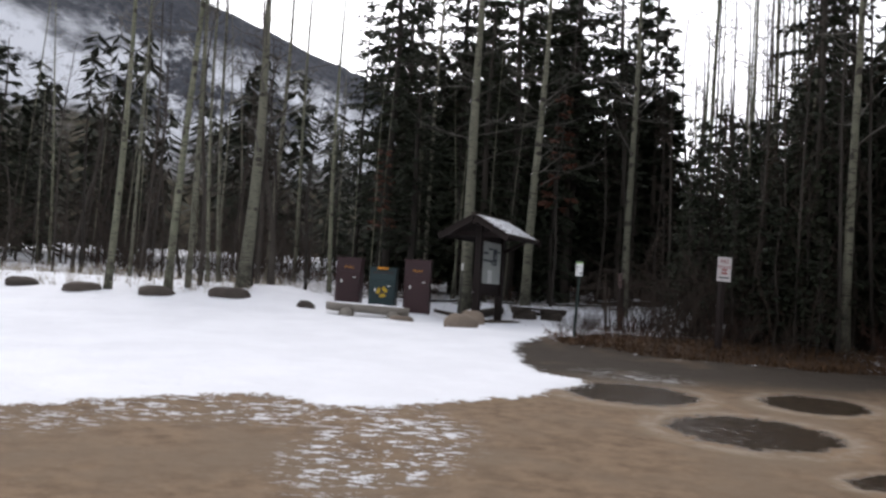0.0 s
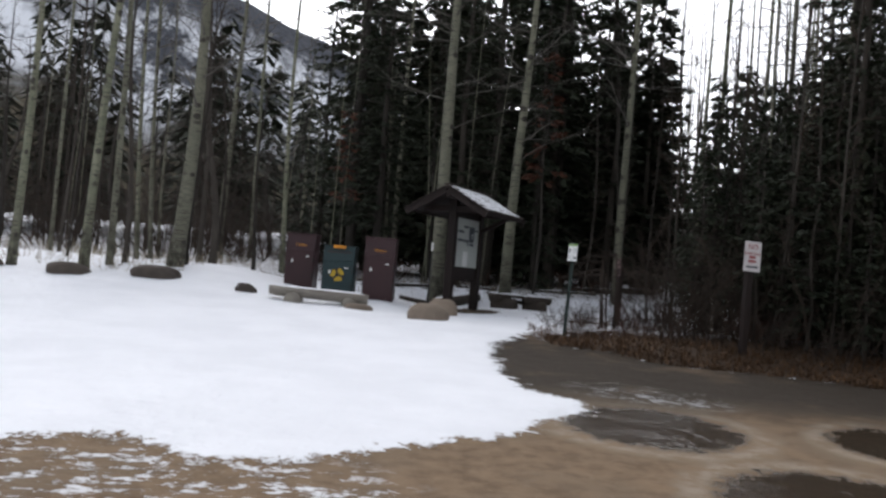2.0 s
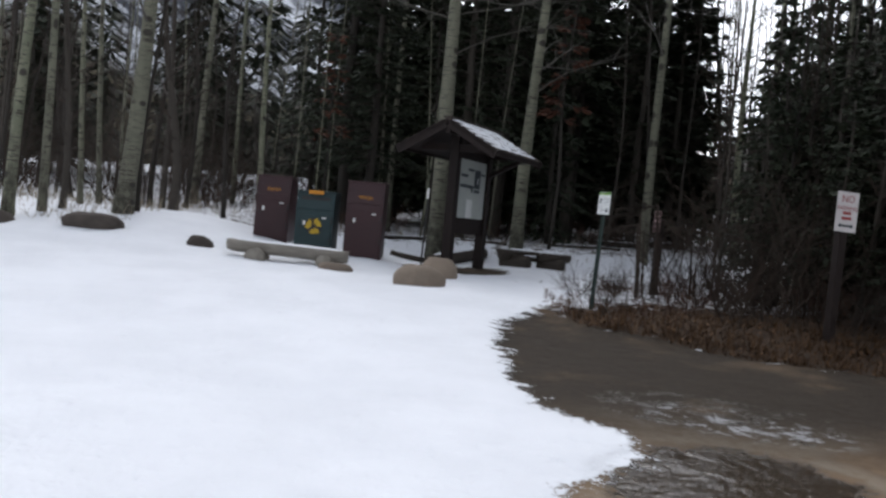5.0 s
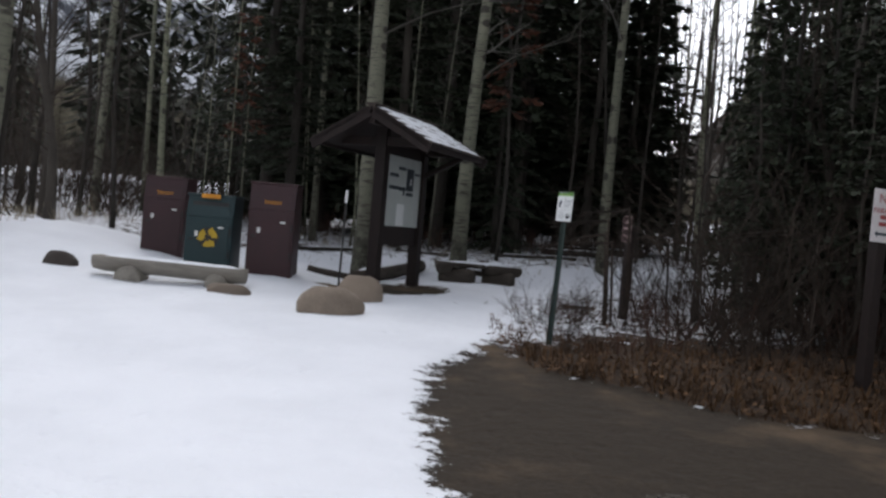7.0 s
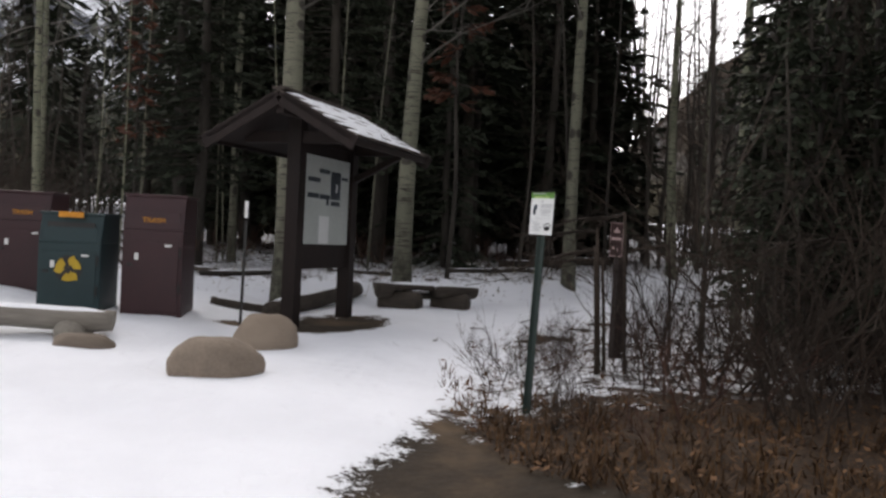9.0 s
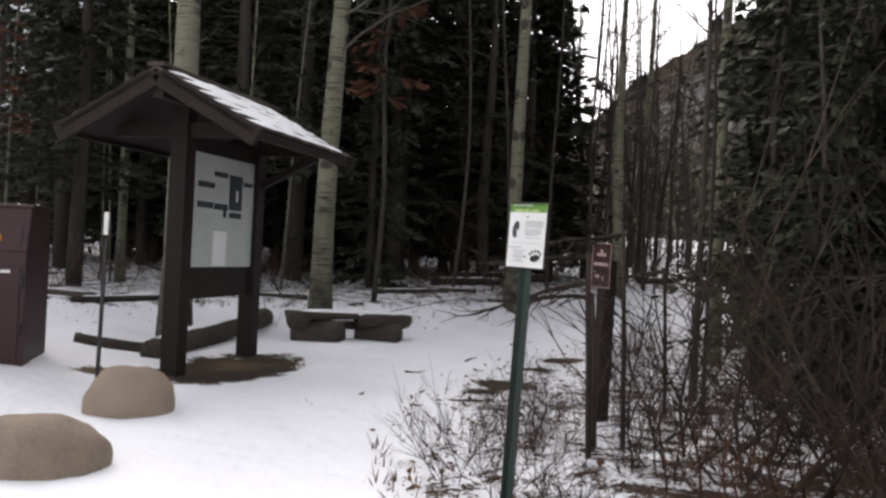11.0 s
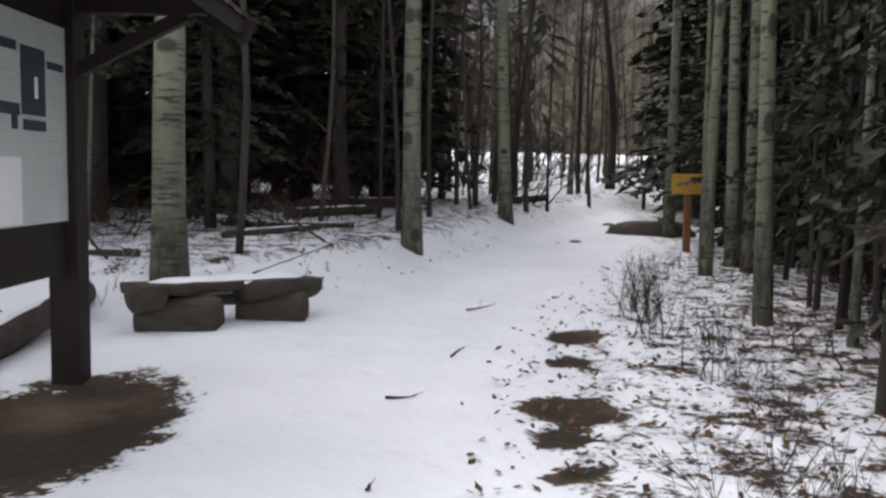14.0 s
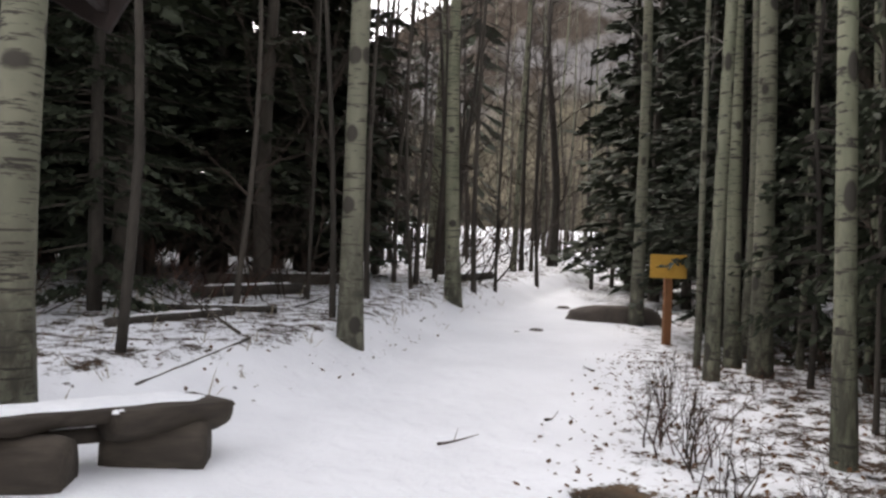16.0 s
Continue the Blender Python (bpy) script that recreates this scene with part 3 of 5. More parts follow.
# thin bare trees in the gap down the trail
for i, (x, y) in enumerate(((8.6, 36.0), (9.7, 37.6), (10.5, 39.0), (11.7, 40.2), (12.4, 42.0), (13.6, 43.4), (9.1, 41.0), (11.0, 43.5), (13.0, 46.5), (15.2, 47.0), (7.6, 37.8), (8.4, 44.0), (10.0, 48.0))):
    plant(BARE[(i + 1) % 4], x, y, 0.5 + 0.1 * (i % 4), 0.8 + 0.1 * (i % 3), 61 * i, 1.5 * (i % 3 - 1), 0.0, 0.05)

DARK = ((-5.85, 25.6, 0.24, 1.5), (7.52, 25.75, 0.09, 0.5), (6.8, 24.65, 0.09, -1), (8.29, 26.18, 0.11, 1), (9.4, 35.2, 0.12, 1), (10.2, 35.9, 0.13, 0.5),
        (8.0, 35.0, 0.11, -1), (8.3, 36.2, 0.12, 1), (16.0, 43.0, 0.36, 0.5), (5.5, 33.1, 0.11, 1), (4.24, 32.0, 0.13, -2), (5.04, 31.0, 0.10, 2), (6.5, 33.2, 0.10, 0),
        (7.3, 23.1, 0.2, 1), (8.06, 23.75, 0.16, -2), (9.85, 25.7, 0.18, 1), (-7.0, 23.3, 0.16, 1), (-8.4, 23.9, 0.12, 2), (-9.2, 25.1, 0.14, -1),
        (-6.6, 27.5, 0.2, 1), (-5.6, 24.1, 0.12, 0), (14.0, 40.5, 0.2, 0), (12.6, 38.2, 0.14, 1), (9.0, 38.5, 0.16, -1))
for i, (x, y, w, lean) in enumerate(DARK):
    plant(BARE[i % 4], x, y, w / 0.19, 0.85 + 0.1 * (i % 5), 47 * i, lean, 0.5 * (i % 3 - 1), 0.05)

rng = random.Random(5)


def gap(x, y):
    """The open lane of bare trees over the trail."""
    return y > 26 and 0.2 < (x - 1.2) / (y - 4) < 0.36


def lane(x, y):
    """The view up the trail, which only bare trees close."""
    return gap(x, y) or (y > 31 and 0.36 < (x - 1.5) / (y - 21) < 0.78)


def clear(x, y):
    """Whether a spot in the woods is free of the trail, the lot and the things."""
    p = (np.array([x]), np.array([y]))
    if inside(*p, LOT)[0] > -2.5:
        return False
    d, s = line_distance(*p, BANK)
    if x > -4 and d[0] * s[0] < 0.7 and inside(*p, TRAIL)[0] < 1.2:
        return False
    return not (x < -2 and y < 25)


for i, (x, y, w, h) in enumerate(((5.5, 22.1, 0.8, 0.95), (5.9, 23.1, 0.75, 1.0), (6.4, 22.3, 0.9, 1.1), (5.4, 21.0, 0.8, 0.9), (6.1, 20.5, 0.9, 0.95), (6.9, 21.4, 0.9, 1.05), (7.1, 23.5, 0.8, 1.1), (6.3, 19.5, 0.9, 0.85),
                                  (7.2, 19.9, 1.0, 1.0), (8.0, 21.0, 1.0, 1.2), (8.0, 18.9, 1.0, 0.9), (7.0, 18.7, 0.8, 0.75), (8.9, 20.2, 1.0, 1.1), (7.5, 24.7, 0.9, 1.2), (8.3, 26.0, 0.9, 1.3), (9.0, 24.9, 1.0, 1.3),
                                  (9.6, 26.9, 0.9, 1.3), (9.2, 18.6, 1.0, 1.0), (10.2, 19.3, 1.1, 1.2), (11.3, 18.9, 1.1, 1.2), (7.0, 17.9, 0.6, 0.5), (8.6, 17.9, 0.7, 0.6),
                                  (5.9, 20.1, 0.8, 0.8), (5.7, 19.2, 0.7, 0.6), (6.4, 18.6, 0.75, 0.65), (7.6, 19.3, 0.9, 0.85), (6.6, 20.4, 0.9, 1.0), (7.4, 20.9, 1.0, 1.1), (7.7, 22.4, 1.0, 1.2), (6.3, 23.6, 0.8, 1.1),
                                  (8.5, 23.4, 1.0, 1.3), (9.3, 22.2, 1.1, 1.3), (9.8, 20.8, 1.1, 1.2), (10.4, 24.0, 1.2, 1.5), (12.0, 20.2, 1.3, 1.6), (13.0, 22.0, 1.4, 1.8), (6.7, 24.2, 0.8, 1.15), (7.4, 25.5, 0.75, 1.15), (7.0, 22.8, 0.9, 1.2), (6.0, 21.6, 0.85, 1.1), (5.1, 20.8, 0.65, 0.8), (7.1, 24.9, 0.8, 1.2), (8.8, 27.4, 0.8, 1.2), (5.7, 22.6, 0.8, 1.1))):
    plant(YOUNG_CONIFERS[i % 2], x, y, w, h, 77 * i, 0, 0, 0.05)
# slender leafless trees rising out of the thicket
for i, (x, y, w, h) in enumerate(((4.75, 21.7, 0.05, 0.7), (5.0, 22.5, 0.06, 0.95), (5.7, 21.5, 0.07, 1.15), (6.0, 19.2, 0.07, 1.1), (6.7, 18.4, 0.08, 1.2), (7.4, 18.2, 0.08, 1.1),
                                  (8.3, 18.4, 0.09, 1.2), (6.3, 21.2, 0.08, 1.3), (7.0, 20.0, 0.09, 1.25), (7.7, 20.6, 0.1, 1.3), (7.8, 22.4, 0.1, 1.35))):
    plant(BARE[(i * 3 + 1) % 4], x, y, w / 0.19 + 0.12, h, 53 * i, 2.5 * ((i * 5) % 5 - 2) / 2, 1.5 * (i % 3 - 1), 0.05)
plant(ASPENS[1], 7.75, 18.4, 0.95, 0.95, 40, -0.5, 0, 0.05)
plant(ASPENS[3], 6.9, 22.4, 0.7, 1.0, 140, 1.0, 0, 0.05)
plant(ASPENS[4], 8.4, 22.9, 0.7, 1.05, 250, -1.0, 0, 0.05)
for i in range(9):
    x, y = -4.0 + 0.62 * i + 0.3 * math.sin(9 * i), 29.6 + 1.2 * math.sin(5 * i)
    plant(ASPENS[3 + i % 2], x, y, 0.3 + 0.06 * (i % 3), 0.5 + 0.07 * (i % 5), 67 * i, 4 * math.sin(3 * i), 3 * math.cos(4 * i), 0.05, "slender grey leafless sapling before the dark wood")
plant(DEAD_CONIFER, 2.5, 28.4, 0.9, 1.0, 20, 1.0)
plant(DEAD_CONIFER, -3.0, 28.5, 0.8, 0.7, 140, -1.0)
KEY_CONIFERS = ((10.8, 30.5, 0.7, 0.8), (10.5, 27.8, 0.6, 0.8), (12.6, 31.2, 0.7, 0.9), (6.4, 20.2, 0.6, 0.6), (6.9, 22.6, 0.65, 0.8), (7.8, 19.4, 0.6, 0.6), (8.1, 24.0, 0.7, 0.85), (9.8, 26.0, 0.7, 0.8), (8.7, 21.3, 0.8, 1.0),
                (-3.4, 33.5, 1.0, 1.2), (-1.0, 36.5, 1.0, 1.25), (1.2, 33.0, 1.0, 1.1), (3.4, 34.5, 1.1, 1.2), (5.4, 38.0, 1.1, 1.25), (2.6, 31.6, 0.8, 0.8),
                (0.2, 31.0, 0.8, 0.7), (10.8, 22.2, 1.1, 1.1), (12.6, 25.5, 1.1, 1.2), (9.2, 20.8, 0.7, 0.5), (13.5, 29.5, 1.1, 1.2), (14.5, 21.5, 1.1, 1.1), (12.4, 27.4, 0.7, 0.8),
                (-2.0, 29.2, 0.7, 0.55), (12.2, 19.6, 0.9, 0.9), (17.0, 25.0, 1.1, 1.2), (16.5, 31.5, 1.1, 1.1), (-5.2, 37.5, 1.0, 1.1), (8.5, 22.8, 0.8, 1.1), (9.4, 24.6, 0.9, 1.1), (10.2, 19.0, 0.9, 1.0), (11.6, 21.0, 1.0, 1.1), (13.2, 18.6, 1.0, 1.1))
for i, (x, y, w, h) in enumerate(KEY_CONIFERS):
    plant(NEAR_CONIFER if -4 < x < 4.5 and not x == 2.6 else CONIFERS[(0, 2)[i % 2] if i < 9 else i % 4], x, y, w, h, 71 * i, 0, 0, 0.05)
placed = 0
while placed < 60:
    x, y = rng.uniform(-16, 40), rng.uniform(36, 60)
    if clear(x, y) and x > 3 - 0.2 * y and not lane(x, y):
        plant(FAR_CONIFERS[rng.randrange(3)], x, y, rng.uniform(0.9, 1.2), rng.uniform(0.75, 1.2), rng.uniform(0, 360), 0, 0, 0.05)
        placed += 1
placed = 0
while placed < 52:
    x, y = rng.uniform(-24, 34), rng.uniform(26, 60)
    if clear(x, y):
        plant(BARE[rng.randrange(4)] if rng.random() < 0.75 else ASPENS[rng.randrange(5)], x, y, rng.uniform(0.5, 1.2), rng.uniform(0.7, 1.25), rng.uniform(0, 360), rng.uniform(-3, 3), rng.uniform(-3, 3), 0.05)
        placed += 1

placed = 0
while placed < 62:
    x, y = rng.uniform(6, 36), rng.uniform(30, 70)
    if clear(x, y) and lane(x, y):
        plant(BARE[rng.randrange(4)] if rng.random() < 0.8 else ASPENS[rng.randrange(5)], x, y, rng.uniform(0.6, 1.4), rng.uniform(0.8, 1.4), rng.uniform(0, 360), rng.uniform(-3, 3), rng.uniform(-3, 3), 0.05)
        placed += 1

SHRUBS = [make_shrub(60, 9, 1.5, 1.2, "twig", "bare dark-stemmed shrub in the leaf litter"), make_shrub(61, 9, 1.0, 1.1, "red_twig", "low reddish bare shrub in the leaf litter"),
          make_shrub(62, 9, 2.3, 1.5, "twig", "tall tangled bare shrub at the wood's edge", 6), make_shrub(63, 6, 0.95, 0.8, "twig", "sparse grey saplings poking through the snow", 1, False),
          make_shrub(64, 11, 1.05, 0.7, "twig", "wiry bare shrub with fine twigs in the snow", 7, True, 0.42), make_shrub(65, 8, 0.8, 0.6, "twig", "wiry bare shrub with fine twigs in the snow", 6, True, 0.38)]
placed = 0
while placed < 105:
    x, y = rng.uniform(2.6, 15), rng.uniform(17.0, 30)
    d = float(inside(np.array([x]), np.array([y]), TRAIL)[0])
    if d > 0.35:
        kind = rng.choice((3, 3, 3, 3, 1) if y > 20.6 and d < 3.2 else (0, 1, 1, 0, 2) if d > 1.6 or y < 20.5 else (3, 3, 1))
        edge = 0.5 if d < 1.5 else 1.0
        plant(SHRUBS[kind], x, y, rng.uniform(0.7, 1.2) * edge, rng.uniform(0.6, 1.1) * (0.6 if y > 20.5 and d < 3.5 else edge), rng.uniform(0, 360))
        placed += 1
for k in range(24):
    x, y = rng.uniform(3.9, 11), rng.uniform(17.6, 23.5)
    if y > 20.2 and x < 7.0:
        x, y = max(x, 5.3), y - 2.6
    plant(SHRUBS[2 if k % 3 else 0], x, y, rng.uniform(0.8, 1.2), rng.uniform(0.8, 1.25), rng.uniform(0, 360))
for i, (x, y, w) in enumerate(((2.5, 19.95, 0.7), (2.65, 18.35, 0.6), (2.65, 19.5, 0.9), (2.95, 20.3, 1.0), (3.3, 20.7, 1.0), (3.4, 19.6, 1.1), (2.6, 20.5, 0.8), (3.8, 20.4, 1.2), (2.9, 18.7, 0.8), (4.0, 19.6, 1.2), (3.1, 21.4, 0.8),
                               (3.5, 18.6, 1.0), (4.2, 18.3, 1.1), (4.9, 18.0, 1.1), (5.6, 17.7, 1.1), (4.4, 21.0, 1.2), (4.9, 19.4, 1.3), (4.3, 22.6, 0.9), (6.4, 17.5, 1.1), (7.3, 17.4, 1.1), (4.7, 23.4, 0.8), (5.3, 24.3, 0.8))):
    plant(SHRUBS[4 + i % 2], x, y, w, w * (0.85 + 0.1 * (i % 4)), 83 * i)
placed = 0
while placed < 44:
    x, y = rng.uniform(-14, 14), rng.uniform(27.5, 44)
    away, way = line_distance(np.array([x]), np.array([y]), BANK)
    if clear(x, y) and away[0] * way[0] > 2.0:
        plant(SHRUBS[rng.choice((0, 2, 2, 1))], x, y, rng.uniform(0.9, 1.5), rng.uniform(0.8, 1.3), rng.uniform(0, 360))
        placed += 1

# the dark understory behind the clearing, the thicket beside the lot, the woods around and an added unseen ring
placed = 0
while placed < 46:
    x, y = rng.uniform(-6, 17), rng.uniform(30.5, 40)
    if clear(x, y) and x > 1.5 - 0.17 * y and not lane(x, y) and (x > 6 or y > 34):
        plant(CONIFERS[3] if y < 35 else FAR_CONIFERS[rng.randrange(3)], x, y, rng.uniform(0.7, 1.0), rng.uniform(0.4, 0.75), rng.uniform(0, 360), 0, 0, 0.1)
        placed += 1
placed = 0
while placed < 22:
    x, y = rng.uniform(6.2, 19), rng.uniform(18.2, 30)
    if inside(np.array([x]), np.array([y]), TRAIL)[0] > 2.6:
        plant(CONIFERS[rng.choice((0, 2, 1))] if x < 9 else FAR_CONIFERS[rng.randrange(3)], x, y, rng.uniform(0.6, 0.9), rng.uniform(0.35, 0.95), rng.uniform(0, 360), 0, 0, 0.1)
        placed += 1
placed = 0
while placed < 24:
    x, y = rng.uniform(-44, -6), rng.uniform(38, 66)
    if x < 3.5 - 0.27 * y:
        plant(FAR_CONIFERS[rng.randrange(3)], x, y, rng.uniform(0.8, 1.1), rng.uniform(0.5, 0.8), rng.uniform(0, 360), 0, 0, 0.05)
        placed += 1
# unseen conifers behind the camera, added to keep low sky light off the thicket
for k in range(36):
    a = radians(185 + 170 * k / 35 + rng.uniform(-2, 2))
    x, y = 34 * math.cos(a), 6 + 30 * math.sin(a)
    plant(FAR_CONIFERS[rng.randrange(3)], x, y, rng.uniform(1.0, 1.5), rng.uniform(0.9, 1.3), rng.uniform(0, 360), 0, 0, 0.05)
placed = 0
while placed < 26:
    x, y = rng.uniform(7, 34), rng.uniform(33, 58)
    if clear(x, y) and lane(x, y):
        plant(SHRUBS[rng.choice((0, 2, 1))], x, y, rng.uniform(1.1, 1.8), rng.uniform(0.8, 1.3), rng.uniform(0, 360))
        placed += 1
placed = 0
while placed < 40:
    x, y = rng.uniform(-26, -5), rng.uniform(26, 42)
    plant(SHRUBS[rng.choice((0, 2, 2))], x, y, rng.uniform(1.1, 1.8), rng.uniform(0.9, 1.6), rng.uniform(0, 360))
    placed += 1
placed = 0
while placed < 70:
    x, y = rng.uniform(-30, -6.5), rng.uniform(25, 52)
    plant(BARE[rng.randrange(4)] if rng.random() < 0.7 else ASPENS[3 + rng.randrange(2)], x, y, rng.uniform(0.5, 1.1), rng.uniform(0.6, 1.1), rng.uniform(0, 360), rng.uniform(-3, 3), rng.uniform(-3, 3), 0.05)
    placed += 1


def build_far_woods():
    """The closed wood behind: overlapping crowns of coarse sprays."""
    r = random.Random(31)
    v, f = [], []
    trees = 0
    while trees < 230:
        a, dist = radians(r.uniform(-48, 75)), r.uniform(58, 84)
        x, y = 1 + dist * math.sin(a), dist * math.cos(a)
        if lane(x, y) and r.random() < 0.85:
            continue
        trees += 1
        h, w, z0 = r.uniform(8, 13.5), r.uniform(1.6, 2.6), gz(x, y)
        for _ in range(150):
            u = r.random() ** 1.3
            ang, reach = r.uniform(0, 6.283), w * (1 - u) ** 0.8 * r.uniform(0.3, 1.0) + 0.1
            d = Vector((math.cos(ang), math.sin(ang), -0.45))
            p = Vector((x, y, z0 + 1.6 + h * u)) + d * reach * 0.6
            c = Vector((-d.y, d.x, r.uniform(-0.4, 0.4))) * r.uniform(0.12, 0.3)
            b = len(v)
            v.extend((p - d * 0.3, p + d * 0.5 - c, p + d * 1.0, p + d * 0.5 + c))
            f.append((b, b + 1, b + 2, b + 3))
    tagged(new("far_woods", sheet("far_woods", v, f, "needles")), "dense dark conifer wood far behind the clearing", "woods", kind="stuff")


build_far_woods()


# ---- rocks ----
def make_rock(name, at, size, turn, material, label, seed, flat=0.0):
    """A weathered stone, set a little into the ground."""
    bm = bmesh.new()
    bmesh.ops.create_icosphere(bm, subdivisions=4, radius=1.0)
    for v in bm.verts:
        p = v.co.copy()
        q = p + Vector((seed * 3.1, seed * 1.7, 0))
        k = 1 + 0.20 * noise.noise(q * 1.1) + 0.07 * noise.noise(q * 3.1) + 0.02 * noise.noise(q * 9)
        p = p * k
        p.x = math.copysign(abs(p.x) ** 0.85, p.x)
        p.z = math.copysign(min(abs(p.z) ** 0.8, 1.0 - flat + 0.02 * noise.noise(q * 4)), p.z)
        v.co = Vector((p.x * size[0], p.y * size[1], p.z * size[2]))
    me = bpy.data.meshes.new(name)
    bm.to_mesh(me)
    bm.free()
    me.materials.append(M[material])
    me.shade_smooth()
    ob = new(name, me)
    ob.matrix_world = pose(at[0], at[1], gz(*at) + size[2] * 0.25, 0, 0, turn)
    return tagged(ob, label, "boulder", "boulders along the lot")


make_rock("boulder", (0.13, 20.0), (0.37, 0.28, 0.26), -4, "stone", "large rounded tan boulder lying in the snow", 1)
make_rock("boulder", (0.33, 21.55), (0.30, 0.27, 0.28), 25, "stone", "rounded tan boulder in the snow beside the kiosk", 2)
make_rock("boulder", (-1.27, 21.1), (0.28, 0.16, 0.13), -3, "stone", "low tan stone against the log bench", 3, 0.1)
make_rock("boulder", (-3.68, 21.75), (0.22, 0.18, 0.16), 0, "dark_stone", "small domed grey stone in the snow", 4)
for k, (x, y, w) in enumerate(((-5.65, 22.05, 0.52), (-7.38, 21.8, 0.45), (-9.19, 21.75, 0.45), (-10.9, 22.05, 0.42), (-12.8, 22.3, 0.4))):
    make_rock("boulder", (x, y), (w, w * 0.6, w * 0.42), 20 * k, "dark_stone", "dark boulder at the snowy edge of the lot", 10 + k)
make_rock("boulder", (11.0, 33.3), (0.85, 0.4, 0.26), -20, "dark_stone", "long low dark boulder beside the trail", 20, 0.15)
make_rock("boulder", (11.25, 35.2), (0.16, 0.12, 0.07), 0, "dark_stone", "small dark stone on the snowy trail", 21)
make_rock("boulder", (8.7, 32.2), (0.14, 0.1, 0.06), 40, "dark_stone", "small dark stone on the snowy trail", 22)


# ---- logs and benches ----
def log_mesh(length, radius, seed, half=False, n=18, rings=14):
    """A log along x, its top sawn flat if half."""
    verts, faces = [], []
    for i in range(rings + 1):
        u = i / rings
        for k in range(n):
            a = 2 * math.pi * k / n
            r = radius * (1 + 0.10 * noise.noise((u * length * 1.5, math.cos(a) * 1.5 + seed, math.sin(a) * 1.5)) + 0.03 * noise.noise((u * 20, k * 0.9, seed)))
            r *= 1 - 0.12 * (abs(u - 0.5) * 2) ** 10
            y, z = math.cos(a) * r, math.sin(a) * r
            if half:
                z = min(z, radius * 0.18)
            verts.append(((u - 0.5) * length, y, z))
    for i in range(rings):
        for k in range(n):
            q = i * n
            faces.append((q + k, q + n + k, q + n + (k + 1) % n, q + (k + 1) % n))
    faces.append(tuple(range(n)))
    faces.append(tuple(rings * n + k for k in reversed(range(n))))
    return verts, faces


def slab_mesh(length, width, thick, seed, n=24, m=8):
    """A sawn slab along x with a wavy front, its top at z = 0."""
    verts, faces = [], []
    for i in range(n + 1):
        u = i / n
        front = -width / 2 + 0.035 * noise.noise((u * 5, seed, 0)) + 0.05 * math.sin(math.pi * u) ** 2
        back = width / 2 + 0.03 * noise.noise((u * 5, seed, 7))
        deep = thick * (1 + 0.3 * noise.noise((u * 6, seed, 3)))
        for k in range(m):
            y = front + (back - front) * k / (m - 1)
            verts.append(((u - 0.5) * length, y, 0.006 * noise.noise((u * 9, k, seed))))
        for k in reversed(range(m)):
            y = front + (back - front) * (0.06 + 0.88 * k / (m - 1))
            verts.append(((u - 0.5) * length, y, -deep))
    q = 2 * m
    for i in range(n):
        for k in range(q):
            faces.append((i * q + k, i * q + q + k, i * q + q + (k + 1) % q, i * q + (k + 1) % q))
    faces.extend((tuple(range(q)), tuple(n * q + k for k in reversed(range(q)))))
    return verts, faces


def snow_strip(length, width, thick, seed, n=26, m=7):
    """A soft, uneven layer of snow with a thin rim."""
    verts, faces = [], []
    for i in range(n + 1):
        u = i / n
        for k in range(m + 1):
            v = k / m
            w = width * (0.82 + 0.3 * noise.noise((u * 6, seed, 0))) * min(1, 6 * u + 0.3, 6 * (1 - u) + 0.3)
            h = thick * (0.9 + 0.5 * noise.noise((u * 7, v * 3, seed))) * (math.sin(math.pi * v) ** 0.5) * min(1, 8 * u, 8 * (1 - u))
            verts.append(((u - 0.5) * length, (v - 0.5) * w, max(h, -0.002)))
    for i in range(n):
        for k in range(m):
            q = i * (m + 1) + k
            faces.append((q, q + m + 1, q + m + 2, q + 1))
    return verts, faces


def placed_piece(name, data, material, parent, m, label="", smooth=True):
    me = sheet(name, *data, material, smooth)
    ob = piece(name, me, parent, label)
    ob.matrix_basis = m
    return ob


bench = thing("log_bench", pose(-2.13, 21.5, gz(-2.13, 21.5), 0, 0, 3), "grey split-log bench with snow on its seat", "bench", "log benches")
placed_piece("seat", log_mesh(1.95, 0.17, 1, True), "pale_log", bench, pose(0, 0, 0.27, 0, 1.4, 0))
placed_piece("snow", snow_strip(1.8, 0.3, 0.035, 2), "snow", bench, pose(0.02, 0.01, 0.297, 0, 1.4, 0), "thin snow layer")
for x, r, ln in ((-0.5, 0.17, 0.5), (0.62, 0.15, 0.4)):
    placed_piece("support", log_mesh(ln, r, 5 + x), "pale_log", bench, pose(x, 0.0, 0.06, 0, 0, 90))

bench = thing("log_bench", pose(2.06, 26.32, gz(2.06, 26.32) - 0.03, 0, 0, 19), "brown split-log bench on log supports with snow on its seat", "bench", "log benches")
placed_piece("seat", slab_mesh(1.56, 0.42, 0.075, 3), "log", bench, pose(0, 0.03, 0.40, 0, 1.2, 0))
placed_piece("end_block", log_mesh(0.22, 0.17, 12, True), "log", bench, pose(-0.68, -0.02, 0.375, 0, 1.2, 4), "notched log end under the seat")
placed_piece("front_log", log_mesh(0.72, 0.155, 14, True), "log", bench, pose(0.44, -0.05, 0.365, 0, 1.2, 3), "split log forming the seat's thick end")
placed_piece("snow", snow_strip(1.36, 0.34, 0.03, 4), "snow", bench, pose(0.06, 0.07, 0.405, 0, 1.2, 0), "thin snow layer")
